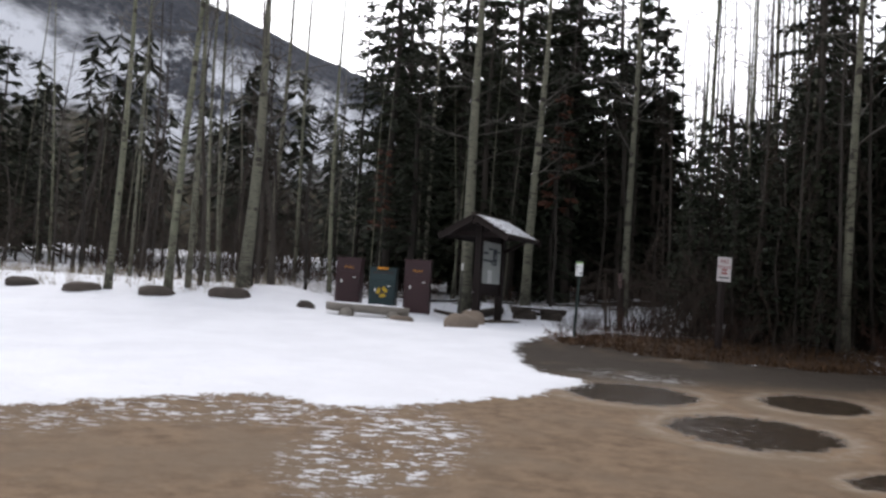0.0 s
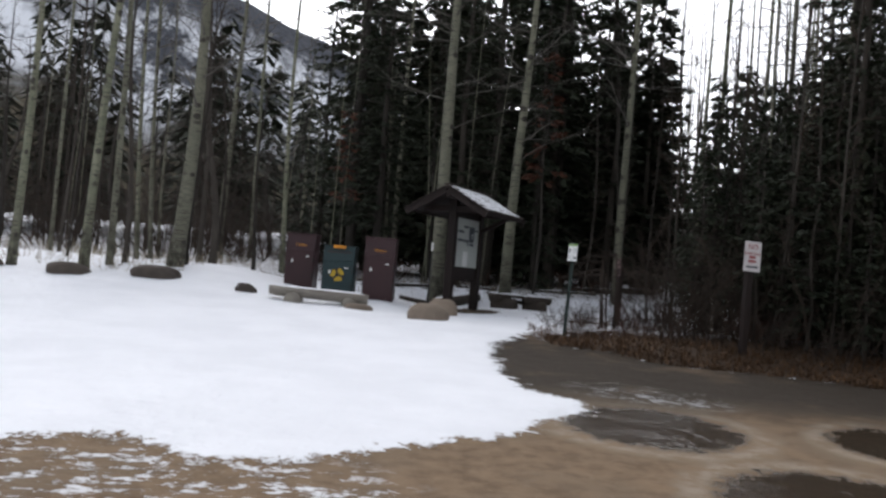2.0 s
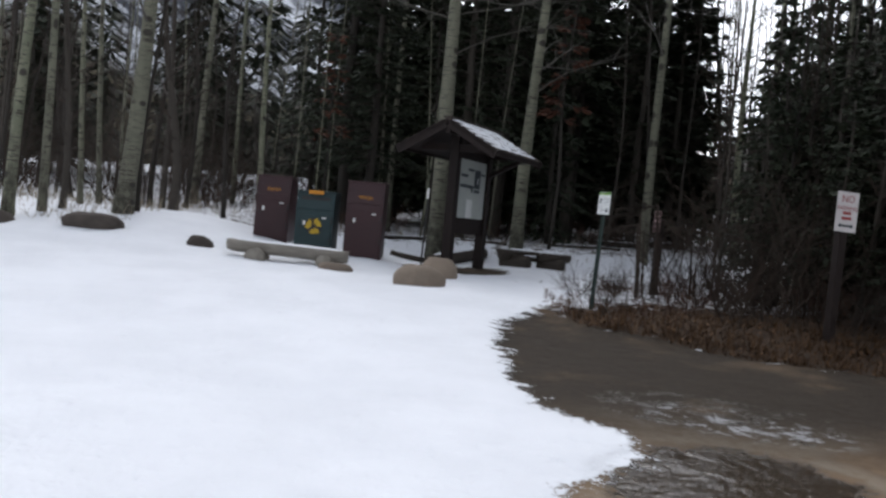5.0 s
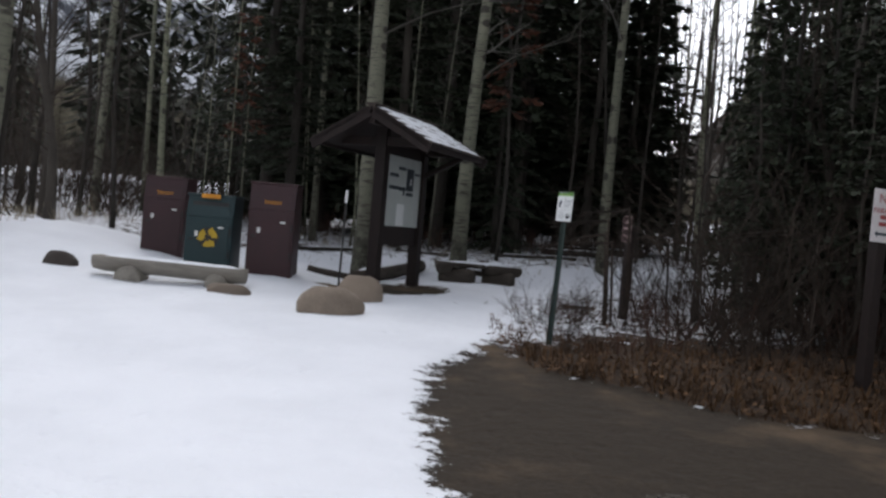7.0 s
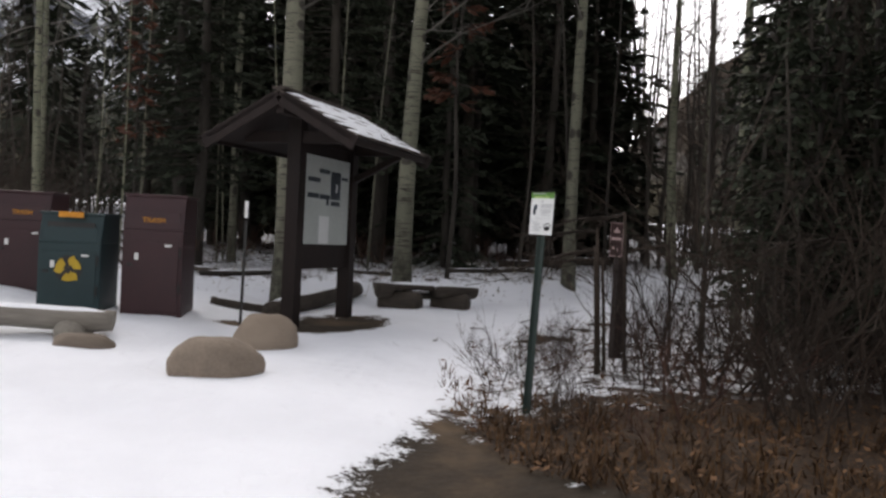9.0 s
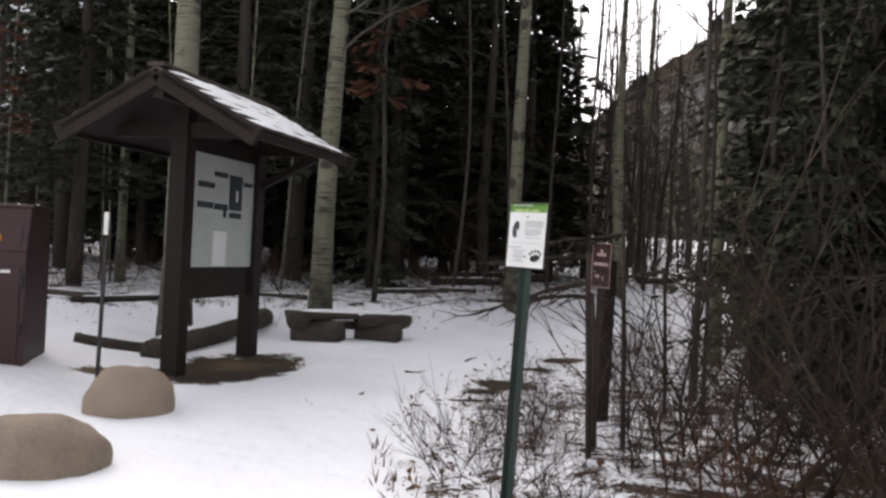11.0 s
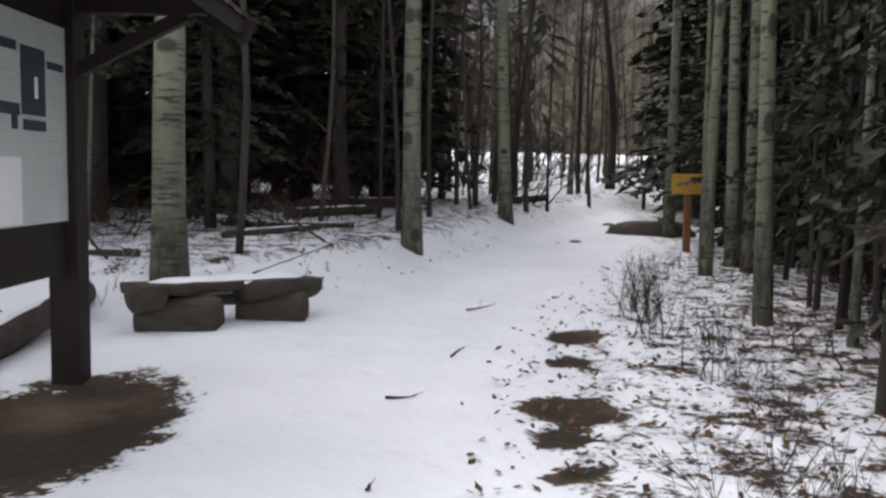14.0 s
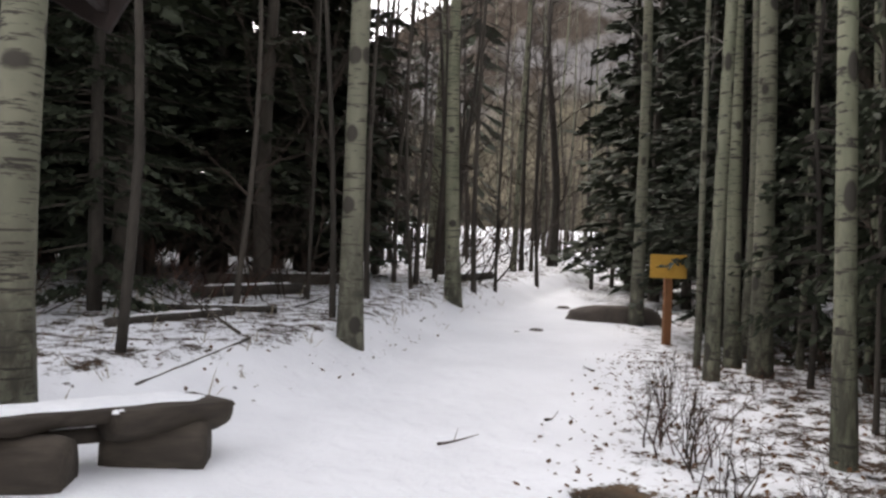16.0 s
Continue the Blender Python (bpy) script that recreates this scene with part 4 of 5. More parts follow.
placed_piece("snow", snow_strip(0.07, 0.05, 0.02, 6, 8, 5), "snow", bench, pose(0.09, -0.18, 0.39), "lump of snow in the notch")
for x, ln, r in ((-0.42, 0.62, 0.18), (0.40, 0.56, 0.17)):
    placed_piece("support", log_mesh(ln, r, 6 + x, n=20), "log", bench, pose(x, -0.03, r - 0.04, 0, 0, -40))
placed_piece("stretcher", log_mesh(1.0, 0.05, 8, n=10), "log", bench, pose(-0.1, 0.12, 0.235, 0, 2, 0))
placed_piece("snow", snow_strip(0.8, 0.08, 0.02, 9), "snow", bench, pose(-0.1, 0.12, 0.282, 0, 2, 0), "thin snow layer")


def fallen_log(a, b, radius, material, seed, label, snow=True):
    (ax, ay), (bx, by) = a, b
    length = math.hypot(bx - ax, by - ay)
    za, zb = gz(ax, ay) + radius * 0.8, gz(bx, by) + radius * 0.8
    m = pose((ax + bx) / 2, (ay + by) / 2, (za + zb) / 2, 0, -math.degrees(math.atan2(zb - za, length)), math.degrees(math.atan2(by - ay, bx - ax)))
    ob = thing("fallen_log", m, label, "log", "fallen logs")
    placed_piece("trunk", log_mesh(length, radius, seed, n=12), material, ob, Matrix.Identity(4))
    if snow:
        placed_piece("snow", snow_strip(length * 0.92, radius * 1.3, radius * 0.22, seed), "snow", ob, pose(0, 0, radius * 0.86), "snow lying on top")


fallen_log((0.02, 24.05), (0.98, 27.0), 0.13, "log", 1, "weathered brown log lying behind the kiosk")
fallen_log((-0.8, 24.45), (-0.05, 24.55), 0.07, "log", 2, "weathered log lying in the snow behind the kiosk")
fallen_log((2.5, 27.7), (3.7, 29.2), 0.02, "dark_bark", 3, "thin fallen pole at the edge of the trail")
for k, (a, b, r) in enumerate((((4.0, 33.2), (5.7, 33.9), 0.10), ((2.6, 30.2), (4.0, 31.1), 0.06), ((2.8, 31.9), (4.6, 31.4), 0.05), ((0.4, 28.6), (1.5, 28.2), 0.05), ((4.6, 35.2), (7.2, 35.8), 0.12),
                               ((-1.4, 26.6), (-0.2, 27.3), 0.05), ((9.8, 36.8), (11.2, 37.9), 0.1), ((-2.2, 27.6), (-1.2, 27.0), 0.05), ((10.4, 24.2), (12.6, 26.4), 0.09))):
    fallen_log(a, b, r, "dark_bark", 10 + k, "dark fallen trunk with snow along its top")
rf = random.Random(41)


def make_fallen_branch(thick):
    ob = thing("fallen_branch", pose(0, 0, -100), "dark broken branch lying in the snowy undergrowth", "branch", "fallen branches")
    v, f = [], []
    pts = limb(v, f, Vector((-0.8, 0, 0)), Vector((1, 0, 0.06)), 1.7, thick, 6, 0.15, rf, 0, 0.0)
    piece("limb", sheet("limb", v, f, "dark_bark", True), ob)
    for _ in range(5):
        v, f = [], []
        side = Vector((rf.uniform(-0.3, 0.6), rf.uniform(-1, 1), rf.uniform(-0.1, 0.9)))
        limb(v, f, pts[rf.randint(1, 4)], Vector((0.6, 0, 0)) + side, rf.uniform(0.3, 0.8), thick * 0.35, 4, 0.2, rf, 0, 0.0)
        piece("twig", sheet("twig", v, f, "dark_bark", True), ob)
    return ob


FALLEN = [make_fallen_branch(t) for t in (0.034, 0.028, 0.022, 0.016)]
placed = 0
while placed < 56:
    x, y = rf.uniform(-3, 9), rf.uniform(27, 38)
    away, way = line_distance(np.array([x]), np.array([y]), BANK)
    if away[0] * way[0] > 0.9:
        size = rf.uniform(0.45, 1.1)
        m = pose(x, y, gz(x, y) + 0.05 + 0.04 * size, rf.uniform(-25, 25), rf.uniform(-8, 3), rf.uniform(0, 360)) @ Matrix.Diagonal((size, size, size, 1))
        if placed < 4:
            FALLEN[placed].matrix_world = m
        else:
            copy_thing(FALLEN[placed % 4], m)
        placed += 1

# ---- information kiosk ----
KIOSK = pose(0.19, 22.70, 0, 0, 0, -22)
base_z = gz(0.6, 23.6)
kiosk = thing("kiosk", Matrix.Translation((0, 0, base_z)) @ KIOSK, "dark brown timber notice kiosk with a snowy shingled roof", "kiosk")
RIDGE, EAVE, HALF, LONG = 3.64 - base_z, 3.15 - base_z, 0.9, 2.38
for y in (0.62, 2.1):
    part("post", box(0.17, 0.17, RIDGE - 0.12 + 0.1, (-0.07, y, -0.1), bevel=0.008), "brown_timber", kiosk)
for y in (0.62, 2.1):
    part("tie_beam", box(1.5, 0.09, 0.14, (0.0, y, EAVE + 0.0), bevel=0.006), "brown_timber", kiosk)
part("ridge_beam", box(0.1, LONG - 0.1, 0.16, (0, LONG / 2, RIDGE - 0.22), bevel=0.006), "brown_timber", kiosk)
slope = math.atan2(RIDGE - EAVE, HALF)
run = math.hypot(RIDGE - EAVE, HALF)
deg = math.degrees(slope)
for y in (2.1,):
    for s in (-1, 1):
        part("brace", box(0.075, 0.075, 0.72, (-0.07 + s * 0.06, y, EAVE - 0.33), (0, s * 63, 0), 0.005), "brown_timber", kiosk)
for s in (-1, 1):
    deck = part("roof_deck", box(run, LONG, 0.045, (s * HALF / 2, LONG / 2, (RIDGE + EAVE) / 2 - 0.03), (0, s * deg, 0)), "brown_timber", kiosk)
    for y in (0.02, LONG - 0.02):
        part("barge_board", box(run + 0.02, 0.04, 0.16, (s * HALF / 2, y, (RIDGE + EAVE) / 2 - 0.13), (0, s * deg, 0), 0.005), "brown_timber", kiosk)
    part("fascia", box(0.035, LONG, 0.08, (s * (HALF - 0.005), LONG / 2, EAVE - 0.065), bevel=0.004), "brown_timber", kiosk)
    courses, per = 6, 14
    made = [sheet("shingle", [v.co[:] for v in bm.verts], [[v.index for v in f.verts] for f in bm.faces], "shingle") for bm in [box(run / courses * 1.35, LONG / per * w, 0.022, (0, 0, 0)) for w in (0.95, 0.9)]]
    rs = random.Random(9 + s)
    for c in range(courses):
        u = (c + 0.5) / courses
        cx, cz = s * HALF * u, RIDGE - (RIDGE - EAVE) * u + 0.022
        for k in range(per):
            sh = piece("shingle", made[rs.randrange(2)], deck)
            sh.matrix_basis = pose(cx + s * rs.uniform(-0.012, 0.012), LONG * (k + 0.5) / per, cz + rs.uniform(0, 0.004), 0, s * (deg - 6), rs.uniform(-1.2, 1.2))
        strip = snow_strip(LONG * 0.99, run / courses * 1.34, 0.032, 20 + c + 7 * s, 40, 5)
        placed_piece("snow", strip, "snow", deck, pose(cx - s * 0.012, LONG / 2, cz + 0.024, 0, 0, 90) @ pose(0, 0, 0, s * (deg - 6), 0, 0), "snow lying on a shingle course")
part("ridge_cap", box(0.16, LONG + 0.02, 0.035, (0, LONG / 2, RIDGE + 0.035), bevel=0.008), "shingle", kiosk)

# the notice board faces the path
board_y, board_w, board_z, board_h = 1.36, 1.30, 1.97 - base_z, 1.08
part("back_board", box(0.05, board_w, board_h + 0.45, (-0.07, board_y, board_z - 0.3), bevel=0.005), "brown_timber", kiosk)
panel = part("notice_panel", box(0.012, board_w, board_h, (-0.037, board_y, board_z)), "map_paper", kiosk, "pale grey printed map panel")


def plate(parent, name, y0, z0, w, h, material, out=-0.0285, label=""):
    """A flat print on the panel: left edge, lower edge, width and height as seen from in front."""
    return part(name, box(0.003, w * 0.76, h, (out, board_y - board_w / 2 + 0.12 + (y0 + w / 2) * 0.76, board_z + z0)), material, parent, label)


plate(panel, "printed_band", 0.02, 0.76, 0.42, 0.055, "map_dark")
plate(panel, "printed_band", 0.02, 0.565, 0.40, 0.06, "map_dark")
plate(panel, "printed_band", 0.45, 0.56, 0.36, 0.06, "map_dark")
plate(panel, "printed_band", 0.86, 0.49, 0.34, 0.055, "map_dark")
plate(panel, "printed_band", 0.42, 0.88, 0.36, 0.05, "map_dark")
plate(panel, "printed_picture", 0.84, 0.57, 0.36, 0.35, "map_dark", label="dark printed picture")
plate(panel, "printed_light", 1.03, 0.66, 0.05, 0.11, "paper", -0.0265)
plate(panel, "printed_band", 1.24, 0.83, 0.26, 0.04, "map_dark")
plate(panel, "printed_drop", 0.69, 0.49, 0.08, 0.075, "map_dark", -0.0265)
plate(panel, "paper_sheet", 0.45, 0.01, 0.36, 0.34, "paper", label="white paper sheet")
for k in range(9):
    plate(panel, "printed_line", 1.26, 0.2 + 0.06 * k, 0.2 - 0.03 * (k % 3), 0.012, "print_grey")
for k in range(5):
    plate(panel, "printed_line", 0.06 + 0.01 * k, 0.66 + 0.018 * k, 0.3, 0.007, "print_grey")
for k in range(4):
    plate(panel, "printed_line", 0.48, 0.64 + 0.045 * k, 0.3, 0.01, "print_grey")


# ---- lettering ----
def lettering(text, size, material, parent, m, name="lettering", label=""):
    curve = bpy.data.curves.new(name, "FONT")
    curve.body, curve.size, curve.align_x, curve.align_y, curve.extrude, curve.resolution_u = text, size, "CENTER", "CENTER", 0.001, 3
    tmp = new(name, curve)
    me = bpy.data.meshes.new_from_object(tmp.evaluated_get(bpy.context.evaluated_depsgraph_get()))
    bpy.data.objects.remove(tmp)
    me.materials.clear()
    me.materials.append(M[material])
    ob = piece(name, me, parent, label)
    ob.matrix_basis = m
    return ob


def face(x, z, y):
    """A pose on a front that looks to -y, text upright."""
    return pose(x, y, z, 90, 0, 0)


# ---- refuse and recycling containers ----
def refuse_bin(at, turn, paint, height, label, text, logo=False):
    w, d = 0.66, 0.75
    ob = thing("refuse_container", spot(*at, turn), label, "container", "refuse containers")
    body = part("body", box(w, d, height * 0.72 + 0.06, (0, d / 2, -0.06), bevel=0.012), paint, ob)
    bm = box(w, d, height * 0.28, (0, d / 2, height * 0.72), bevel=0.01)
    for v in bm.verts:
        if v.co.z > height * 0.9 and v.co.y < d / 2:
            v.co.y += 0.09
    hopper = part("hopper", bm, paint, ob)
    part("lid", box(w + 0.04, d - 0.05, 0.03, (0, d / 2 + 0.05, height - 0.005), bevel=0.008), paint, ob)
    door = part("door", box(w - 0.09, 0.014, height * 0.58, (0, -0.006, 0.06), bevel=0.004), paint, ob)
    part("chute_flap", box(w - 0.1, 0.014, height * 0.13, (0, 0.012, height * 0.745), (-8, 0, 0), 0.004), paint, hopper)
    part("skid", box(w - 0.04, 0.05, 0.05, (0, 0.03, -0.03)), "black", ob)
    part("hinge", box(0.022, 0.03, 0.1, (w / 2 - 0.03, -0.012, height * 0.2), bevel=0.004), "black", door)
    part("hinge", box(0.022, 0.03, 0.1, (w / 2 - 0.03, -0.012, height * 0.5), bevel=0.004), "black", door)
    part("latch", box(0.06, 0.03, 0.03, (-w / 2 + 0.09, -0.014, height * 0.42), bevel=0.004), "black", door)
    part("sticker", box(0.045, 0.004, 0.075, (-w / 2 + 0.16, -0.0155, height * 0.47)), "sticker", door, "small white sticker")
    part("sticker", box(0.075, 0.004, 0.025, (w / 2 - 0.16, -0.0155, height * 0.585)), "sticker", door, "small white sticker")
    if text:
        lettering(text, 0.082, "orange", hopper, pose(0, 0.006, height * 0.80, 82, 0, 0), label="orange lettering")
    else:
        part("label_bar", box(0.26, 0.02, 0.06, (0, 0.02, height * 0.97)), "orange", hopper, "orange label strip")
        part("chute", box(0.5, 0.02, 0.1, (0, 0.03, height * 0.83), (-8, 0, 0)), "black", hopper, "dark chute opening")
    if logo:
        bm = bmesh.new()
        bmesh.ops.create_cone(bm, cap_ends=True, segments=28, radius1=0.145, radius2=0.145, depth=0.003)
        bmesh.ops.transform(bm, matrix=pose(0, -0.0155, height * 0.46, 90, 0, 0), verts=bm.verts)
        part("emblem", bm, "black", door, "round dark emblem")
        for k in range(3):
            arc = bmesh.new()
            rows = []
            for i in range(9):
                a = radians(120 * k + 92 * i / 8)
                wide = 0.042 if i < 6 else 0.062 * (8 - i) / 2 + 0.004
                rows.append([arc.verts.new((math.cos(a) * (0.093 + q * wide), y, height * 0.46 + math.sin(a) * (0.093 + q * wide))) for q, y in ((-1, -0.0205), (1, -0.0205), (1, -0.0165), (-1, -0.0165))])
            for one, two in zip(rows, rows[1:]):
                for i in range(4):
                    arc.faces.new((one[i], one[(i + 1) % 4], two[(i + 1) % 4], two[i]))
            arc.faces.new(rows[0])
            arc.faces.new(list(reversed(rows[-1])))
            part("emblem_arrow", arc, "yellow", door, "yellow curved arrow shape")
    return ob


refuse_bin((-1.13, 22.8), 2, "maroon", 1.34, "tall maroon steel refuse container standing in the snow", "TRASH")
refuse_bin((-1.98, 22.65), 2, "teal", 1.1, "dark green recycling container with a yellow emblem", "", True)
refuse_bin((-3.12, 24.2), 2, "maroon", 1.24, "maroon steel refuse container behind the log bench", "TRASH")


# ---- signs ----
def channel_post(length, material, parent):
    """A steel U post with its row of holes along the web."""
    bm = bmesh.new()
    outline = ((-0.038, 0.0), (-0.034, 0.0), (-0.018, 0.02), (0.018, 0.02), (0.034, 0.0), (0.038, 0.0), (0.038, 0.004), (0.036, 0.004), (0.02, 0.025), (-0.02, 0.025), (-0.036, 0.004), (-0.038, 0.004))
    low, high = [bm.verts.new((x, y, -0.3)) for x, y in outline], [bm.verts.new((x, y, length)) for x, y in outline]
    for k in range(len(outline)):
        j = (k + 1) % len(outline)
        bm.faces.new((low[k], low[j], high[j], high[k]))
    bm.faces.new(high)
    post = part("post", bm, material, parent)
    for k in range(int(length / 0.1)):
        hole = bmesh.new()
        bmesh.ops.create_cone(hole, cap_ends=True, segments=8, radius1=0.005, radius2=0.005, depth=0.002)
        bmesh.ops.transform(hole, matrix=pose(0, 0.0195, 0.08 + 0.1 * k, 90, 0, 0), verts=hole.verts)
        part("hole", hole, "black", post)
    return post


def bar(parent, x, z, w, h, material, y, name="print_bar", label=""):
    return part(name, box(w, 0.0016, h, (x, y, z - h / 2)), material, parent, label)


def blot(parent, x, z, rx, rz, material, y, turn=0.0, name="print_shape"):
    bm = bmesh.new()
    bmesh.ops.create_cone(bm, cap_ends=True, segments=14, radius1=1, radius2=1, depth=0.0016)
    bmesh.ops.transform(bm, matrix=pose(x, y, z, 90, 0, 0) @ pose(0, 0, 0, 0, 0, turn) @ Matrix.Diagonal((rx, rz, 1, 1)), verts=bm.verts)
    return part(name, bm, material, parent)


# wildlife notice on a green channel post
x0, y0 = 2.50, 18.90
g0 = gz(x0, y0)
sign = thing("notice_sign", Matrix.Translation((x0, y0, g0)) @ pose(0, 0, 0, 0, 2.2, 0) @ pose(0, 0, 0, 0, 0, -55), "white wildlife notice with green band on a steel post", "sign")
channel_post(2.30 - g0, "green_steel", sign)
W, H, Z = 0.222, 0.292, 2.165 - g0
board = part("backing", box(W + 0.012, 0.006, H + 0.012, (0, -0.006, Z - 0.006), bevel=0.002), "black", sign)
sheet_ob = part("sheet", box(W, 0.003, H, (0, -0.0105, Z)), "paper", sign, "white printed paper")
bar(sheet_ob, 0, Z + H, W, 0.017, "black", -0.0129, "dark_band")
bar(sheet_ob, 0, Z + H - 0.017, W, 0.042, "print_green", -0.0129, "green_band")
for x, w in ((-0.055, 0.05), (-0.01, 0.026), (0.012, 0.008), (0.046, 0.042)):
    bar(sheet_ob, x, Z + H - 0.031, w, 0.013, "print_lime", -0.0146, "title_bar")
bar(sheet_ob, -0.035, Z + H - 0.006, 0.12, 0.005, "print_grey", -0.0146)
blot(sheet_ob, -0.068, Z + 0.172, 0.019, 0.038, "map_dark", -0.0129, -8)
blot(sheet_ob, -0.058, Z + 0.196, 0.011, 0.017, "map_dark", -0.0146, 20)
blot(sheet_ob, -0.05, Z + 0.158, 0.009, 0.018, "paper", -0.0146, 0)
for k in range(4):
    bar(sheet_ob, 0.042, Z + 0.212 - 0.008 * k, 0.108, 0.0045, "print_grey", -0.0129)
for k in range(4):
    bar(sheet_ob, 0.038 - 0.006 * (k == 3), Z + 0.174 - 0.008 * k, 0.1 - 0.03 * (k == 3), 0.0045, "print_grey", -0.0129)
bar(sheet_ob, 0.038, Z + 0.136, 0.1, 0.003, "print_grey", -0.0129)
bar(sheet_ob, 0, Z + 0.112, 0.19, 0.0018, "print_grey", -0.0129)
bar(sheet_ob, -0.065, Z + 0.092, 0.08, 0.005, "print_grey", -0.0129)
for k in range(7):
    bar(sheet_ob, -0.045 + 0.004 * (k % 3), Z + 0.078 - 0.0085 * k, 0.082 - 0.018 * (k % 3), 0.0042, "print_grey", -0.0129)
blot(sheet_ob, 0.062, Z + 0.045, 0.03, 0.016, "black", -0.0129, 12, "paw_pad")
for k, (dx, dz) in enumerate(((-0.031, 0.019), (-0.018, 0.029), (0.0, 0.033), (0.017, 0.032), (0.031, 0.022))):
    blot(sheet_ob, 0.062 + dx, Z + 0.045 + dz, 0.005, 0.008, "black", -0.0129, 20 - 10 * k, "paw_toe")
for dz in (0.05, H - 0.06):
    bolt = bmesh.new()
    bmesh.ops.create_uvsphere(bolt, u_segments=8, v_segments=6, radius=0.005)
    bmesh.ops.translate(bolt, vec=(0, -0.0125, Z + dz), verts=bolt.verts)
    part("bolt", bolt, "grey_steel", sign)

# parking sign at the lot's edge
x0, y0 = 5.10, 17.56
g0 = gz(x0, y0)
sign = thing("parking_sign", pose(x0, y0, g0, 0, 1.0, 22), "white no parking sign with red letters on a brown wooden post", "sign")
part("post", box(0.1, 0.1, 2.55 - g0 + 0.3, (0, 0.055, -0.3), bevel=0.01), "brown_timber", sign)
W, H, Z = 0.305, 0.457, 2.18 - g0
plate_bm = box(W, 0.003, H, (0, 0, Z), bevel=0.0)
face_ob = part("sign_plate", plate_bm, "sign_white", sign, "white metal plate")
lettering("NO", 0.115, "print_red", face_ob, face(0, Z + H - 0.085, -0.003), label="red lettering")
lettering("PARKING", 0.068, "print_red", face_ob, face(0, Z + H - 0.19, -0.003), label="red lettering")
bar(face_ob, 0, Z + 0.215, 0.12, 0.035, "print_red", -0.0026)
bar(face_ob, 0, Z + 0.155, 0.14, 0.035, "print_red", -0.0026)
arrow = bmesh.new()
outline = ((-0.11, 0), (-0.075, 0.03), (-0.075, 0.012), (0.075, 0.012), (0.075, 0.03), (0.11, 0), (0.075, -0.03), (0.075, -0.012), (-0.075, -0.012), (-0.075, -0.03))
arrow.faces.new([arrow.verts.new((x, -0.003, Z + 0.07 + z)) for x, z in outline])
part("arrow", arrow, "map_dark", face_ob, "dark double arrow")

# brown trail sign
x0, y0 = 3.66, 21.24
g0 = gz(x0, y0)
sign = thing("trail_sign", pose(x0, y0, g0, 0, 1.5, -76), "small brown trail sign with pale border on wooden post", "sign")
part("post", box(0.11, 0.1, 2.02 - g0 + 0.5, (0, 0.055, -0.3), bevel=0.012), "brown_timber", sign)
W, H, Z = 0.26, 0.33, 2.01 - g0
for z, h in ((0.0, 0.118), (0.122, 0.208)):
    p = part("sign_plate", box(W, 0.004, h, (0, 0, Z + z), bevel=0.0), "sign_brown", sign)
    for s in (-1, 1):
        bar(p, s * (W / 2 - 0.007), Z + z + h / 2, 0.006, h - 0.004, "sign_pink", -0.0032, "border")
    bar(p, 0, (Z + z + 0.008) if z == 0 else (Z + z + h - 0.003), W - 0.012, 0.006, "sign_pink", -0.0034, "border")
for z, w in ((0.27, 0.035), (0.245, 0.12), (0.175, 0.19)):
    bar(p, 0, Z + z, w, 0.024, "sign_pink", -0.0032)
bar(p, -0.045, Z + 0.085, 0.06, 0.022, "sign_pink", -0.0032)
blot(p, 0.03, Z + 0.07, 0.009, 0.02, "sign_pink", -0.0034)

# yellow board down the trail, and a small stake beyond it
x0, y0 = 9.85, 30.7
g0 = gz(x0, y0)
sign = thing("trail_board", pose(x0, y0, g0, 0, 0, -25), "blank yellow board on an orange-brown wooden post", "sign")
part("post", box(0.11, 0.1, 1.2, (0, 0.06, -0.2), bevel=0.01), "orange_post", sign)
part("board", box(0.5, 0.025, 0.32, (-0.02, 0, 0.93), bevel=0.004), "yellow_board", sign, "yellow board")
x0, y0 = 15.4, 40.0
stake = thing("marker_stake", spot(x0, y0, -20), "short dark stake with a pale plate beside the trail", "stake")
part("stake", box(0.09, 0.09, 0.95, (0, 0, -0.2), bevel=0.008), "dark_bark", stake)
part("plate", box(0.2, 0.02, 0.16, (0, -0.06, 0.55)), "print_grey", stake)

# thin reflector post by the boulders
x0, y0 = 0.0, 21.95
g0 = gz(x0, y0)
rod = thing("marker_post", pose(x0, y0, g0, 0, 1.0, -10), "thin dark steel post with a white reflector", "post")
part("rod", box(0.026, 0.026, 2.2 - g0 + 0.2, (0, 0, -0.2), bevel=0.004), "black", rod)
part("reflector", box(0.035, 0.008, 0.17, (0, -0.018, 2.23 - g0)), "sticker", rod, "white reflector strip")

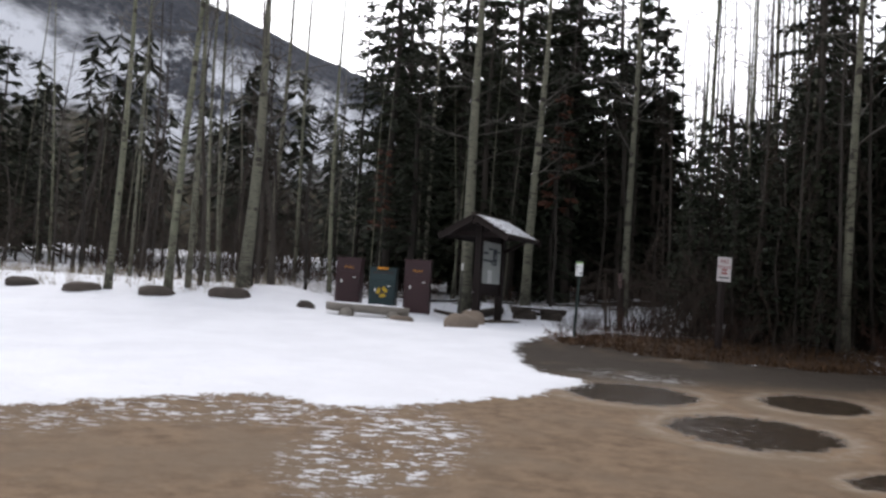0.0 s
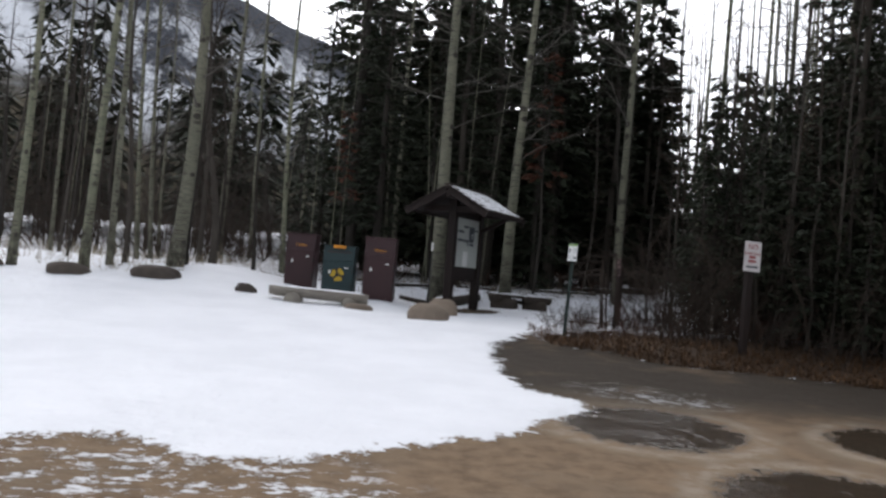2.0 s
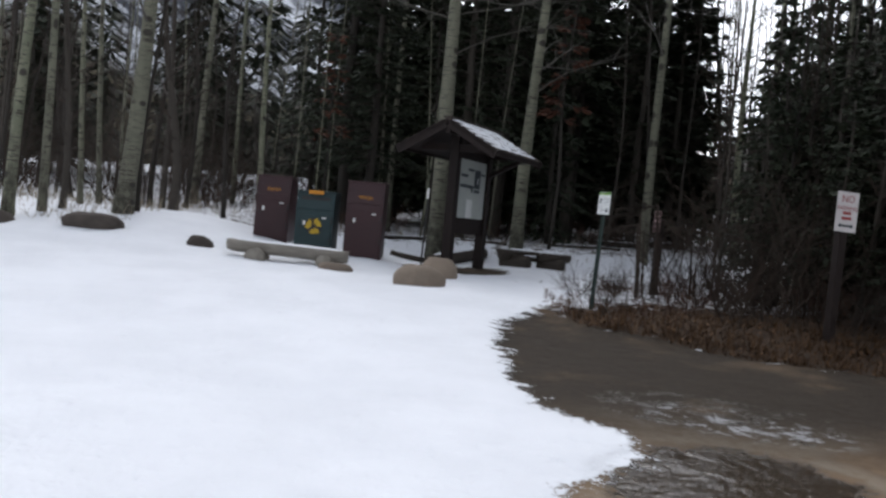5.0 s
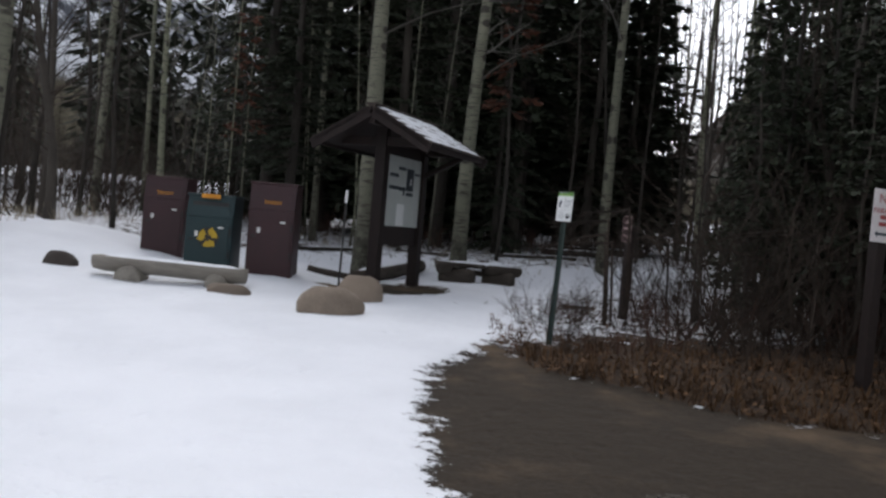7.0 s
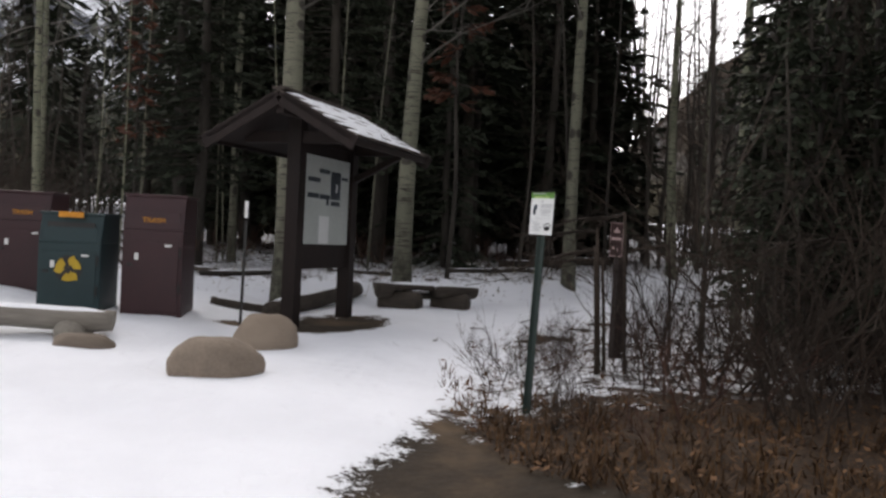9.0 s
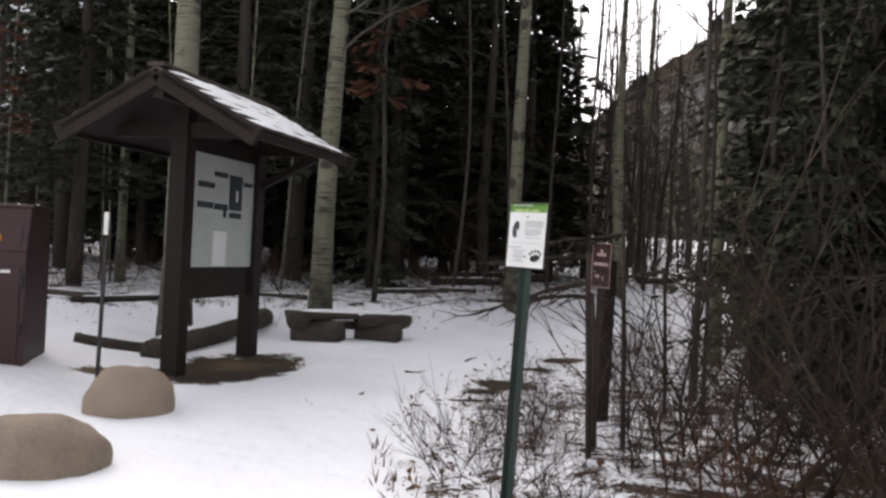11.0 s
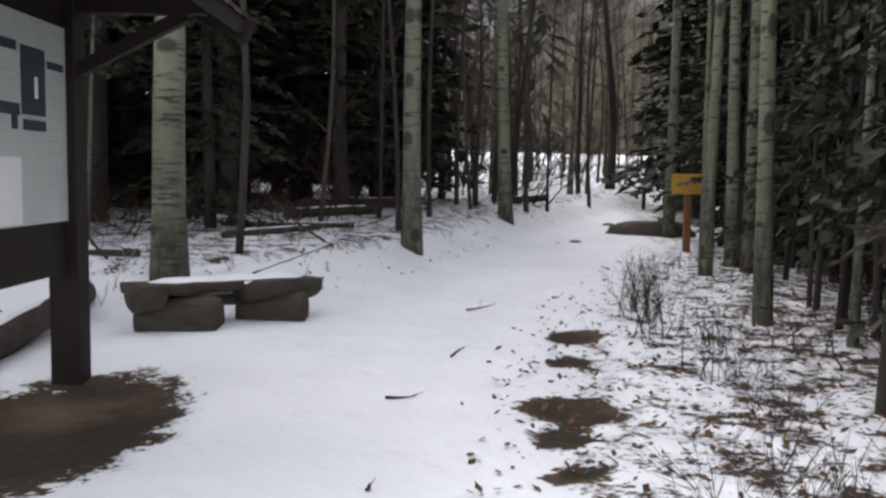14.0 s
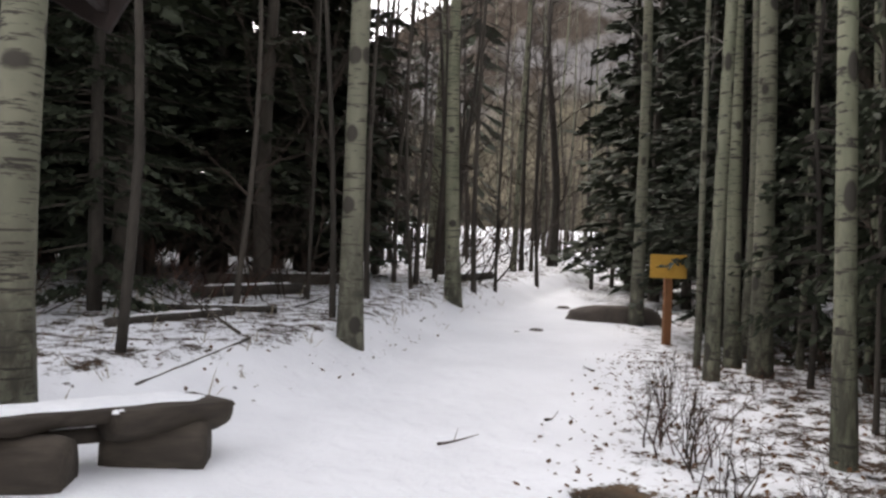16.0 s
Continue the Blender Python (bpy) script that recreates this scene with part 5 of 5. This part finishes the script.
# ---- dead branches, saplings, litter and grass ----
rb = random.Random(77)
for k, (x, y, z, dx, dy, dz, ln) in enumerate(((3.15, 19.95, 1.05, -1, -0.1, -0.06, 0.62), (3.2, 20.1, 1.2, -1, -0.2, -0.12, 0.6), (3.3, 20.3, 0.95, -1, 0.05, 0.0, 0.62), (5.2, 20.4, 0.9, -1, -0.2, 0.1, 1.3),
                                               (5.4, 19.6, 1.2, -1, -0.3, 0.15, 1.5), (3.45, 20.2, 1.35, -1, -0.2, -0.05, 0.6), (4.25, 21.5, 1.15, -1, 0.1, -0.1, 0.6))):
    ob = thing("dead_branch", pose(x, y, gz(x, y) + z), "dark dead branch arching out over the snow", "branch", "dead branches")
    v, f = [], []
    pts = limb(v, f, Vector((0, 0, 0)), Vector((dx, dy, dz)), ln, 0.018, 6, 0.16, rb, 0, -0.1)
    piece("limb", sheet("limb", v, f, "twig", True), ob)
    v, f = tube([Vector((0.02, 0, 0.03)), Vector((0.06, 0.02, -z / 2)), Vector((0.1, 0.05, -z - 0.15))], [0.012, 0.015, 0.018], 6)
    piece("stem", sheet("stem", v, f, "twig", True), ob)
    for i in range(18):
        v, f = [], []
        j = rb.randint(0, 4)
        side = Vector((rb.uniform(-0.6, 0.2), rb.uniform(-1, 1), rb.uniform(-0.7, 0.5)))
        limb(v, f, pts[j].lerp(pts[j + 1], rb.random()), (pts[j + 1] - pts[j]).normalized() + side, ln * rb.uniform(0.2, 0.5), 0.006, 4, 0.2, rb, 2, -0.05)
        piece("twig", sheet("twig", v, f, "twig"), ob)
for x, y in ((5.3, 25.2), (5.55, 25.5), (5.75, 26.1), (5.15, 24.75), (6.1, 26.5), (4.55, 23.6)):
    plant(SHRUBS[3], x, y, rb.uniform(0.6, 0.9), rb.uniform(0.8, 1.15), rb.uniform(0, 360))


def scatter(name, label, material, category, count, where, make, seed):
    """One sheet of many small loose bits, far too many to count."""
    r, g = random.Random(seed), np.random.default_rng(seed)
    x, y = where(g, count * 4)
    x, y = x[:count], y[:count]
    v, f = [], []
    for px, py, pz in zip(x.tolist(), y.tolist(), land(x, y).tolist()):
        make(r, px, py, pz, v, f)
    tagged(new(name, sheet(name, v, f, material)), label, category, kind="stuff")


def on_bank(g, n):
    x, y = g.uniform(1.9, 13, n), g.uniform(15.9, 30, n)
    d = inside(x, y, TRAIL)
    keep = (d > -0.1 - 0.5 * (y > 21) * g.random(n)) & (g.random(n) < np.where(y < 19, 1.0, 0.55) * (1.2 - 0.08 * np.maximum(d, 0)))
    return x[keep], y[keep]


def on_front(g, n):
    x = g.uniform(2.0, 12, n)
    y = np.interp(x, (1.95, 2.25, 2.6, 3.2, 3.9, 4.6, 6, 9, 13), (19.0, 17.9, 17.45, 17.0, 16.65, 16.45, 16.1, 16.0, 15.9))
    return x, y + g.uniform(0.02, 1.6, n) ** 1.4


def in_woods(g, n):
    x, y = g.uniform(-3, 10, n), g.uniform(25.8, 38, n)
    d, s = line_distance(x, y, BANK)
    keep = d * s > -0.25
    return x[keep], y[keep]


def in_meadow(g, n):
    return g.uniform(-20, -5.2, n), 22.2 + 9 * g.random(n) ** 1.6


def leaf_bit(r, x, y, z, v, f):
    a, t, s = r.uniform(0, 6.283), r.uniform(-0.6, 0.6), r.uniform(0.010, 0.032)
    d, c = Vector((math.cos(a), math.sin(a), t)) * s, Vector((-math.sin(a), math.cos(a), r.uniform(-0.5, 0.5))) * s * 0.6
    p = Vector((x, y, z + r.uniform(0.035, 0.07)))
    b = len(v)
    v.extend((p - d, p - c, p + d, p + c))
    f.append((b, b + 1, b + 2, b + 3))


def blade(low, high):
    def make(r, x, y, z, v, f):
        for _ in range(5):
            a, h, lean = r.uniform(0, 6.283), r.uniform(low, high), r.uniform(0.2, 1.7)
            p = Vector((x + r.uniform(-0.06, 0.06), y + r.uniform(-0.06, 0.06), z - 0.02))
            d, c = Vector((math.cos(a) * lean, math.sin(a) * lean, 1)).normalized(), Vector((-math.sin(a), math.cos(a), 0)) * 0.006
            b = len(v)
            v.extend((p - c, p + c, p + d * h * 0.6 + c * 0.7, p + d * h * 0.6 - c * 0.7, p + d * h + Vector((0, 0, -0.12 * h * lean))))
            f.extend(((b, b + 1, b + 2, b + 3), (b + 3, b + 2, b + 4)))
    return make


scatter("leaf_litter", "brown fallen leaves lying over the bank", "brown_leaf", "leaves", 14000, on_bank, leaf_bit, 1)
scatter("leaf_litter", "brown fallen leaves along the wood's edge", "brown_leaf", "leaves", 2600, in_woods, leaf_bit, 2)
scatter("dry_grass", "dead brown grass along the edge of the lot", "russet_grass", "grass", 2600, on_front, blade(0.04, 0.2), 3)
scatter("dry_grass", "pale dry grass standing in the snow", "straw", "grass", 520, in_meadow, blade(0.2, 0.6), 4)
scatter("dry_grass", "pale dry grass standing in the snow", "straw", "grass", 260, in_woods, blade(0.1, 0.35), 5)

# sticks lying on the trodden snow
for k, (x, y, a, ln) in enumerate(((5.4, 26.8, 20, 0.28), (7.25, 28.9, 75, 0.2), (8.45, 32.1, 10, 0.4), (3.35, 24.55, 35, 0.22), (2.6, 23.6, -20, 0.18), (2.05, 22.4, 60, 0.15), (4.3, 26.3, 5, 0.3), (1.6, 21.9, 110, 0.12))):
    v, f = [], []
    limb(v, f, Vector((-ln / 2, 0, 0)), Vector((1, 0.1, 0)), ln, 0.011, 5, 0.12, rb, 1, 0.0)
    ob = new("stick", sheet("stick", v, f, "twig", True))
    ob.matrix_world = pose(x, y, gz(x, y) + 0.045, 0, 0, a)
    tagged(ob, "short dark stick lying on the trodden snow", "stick", "sticks on the trail")
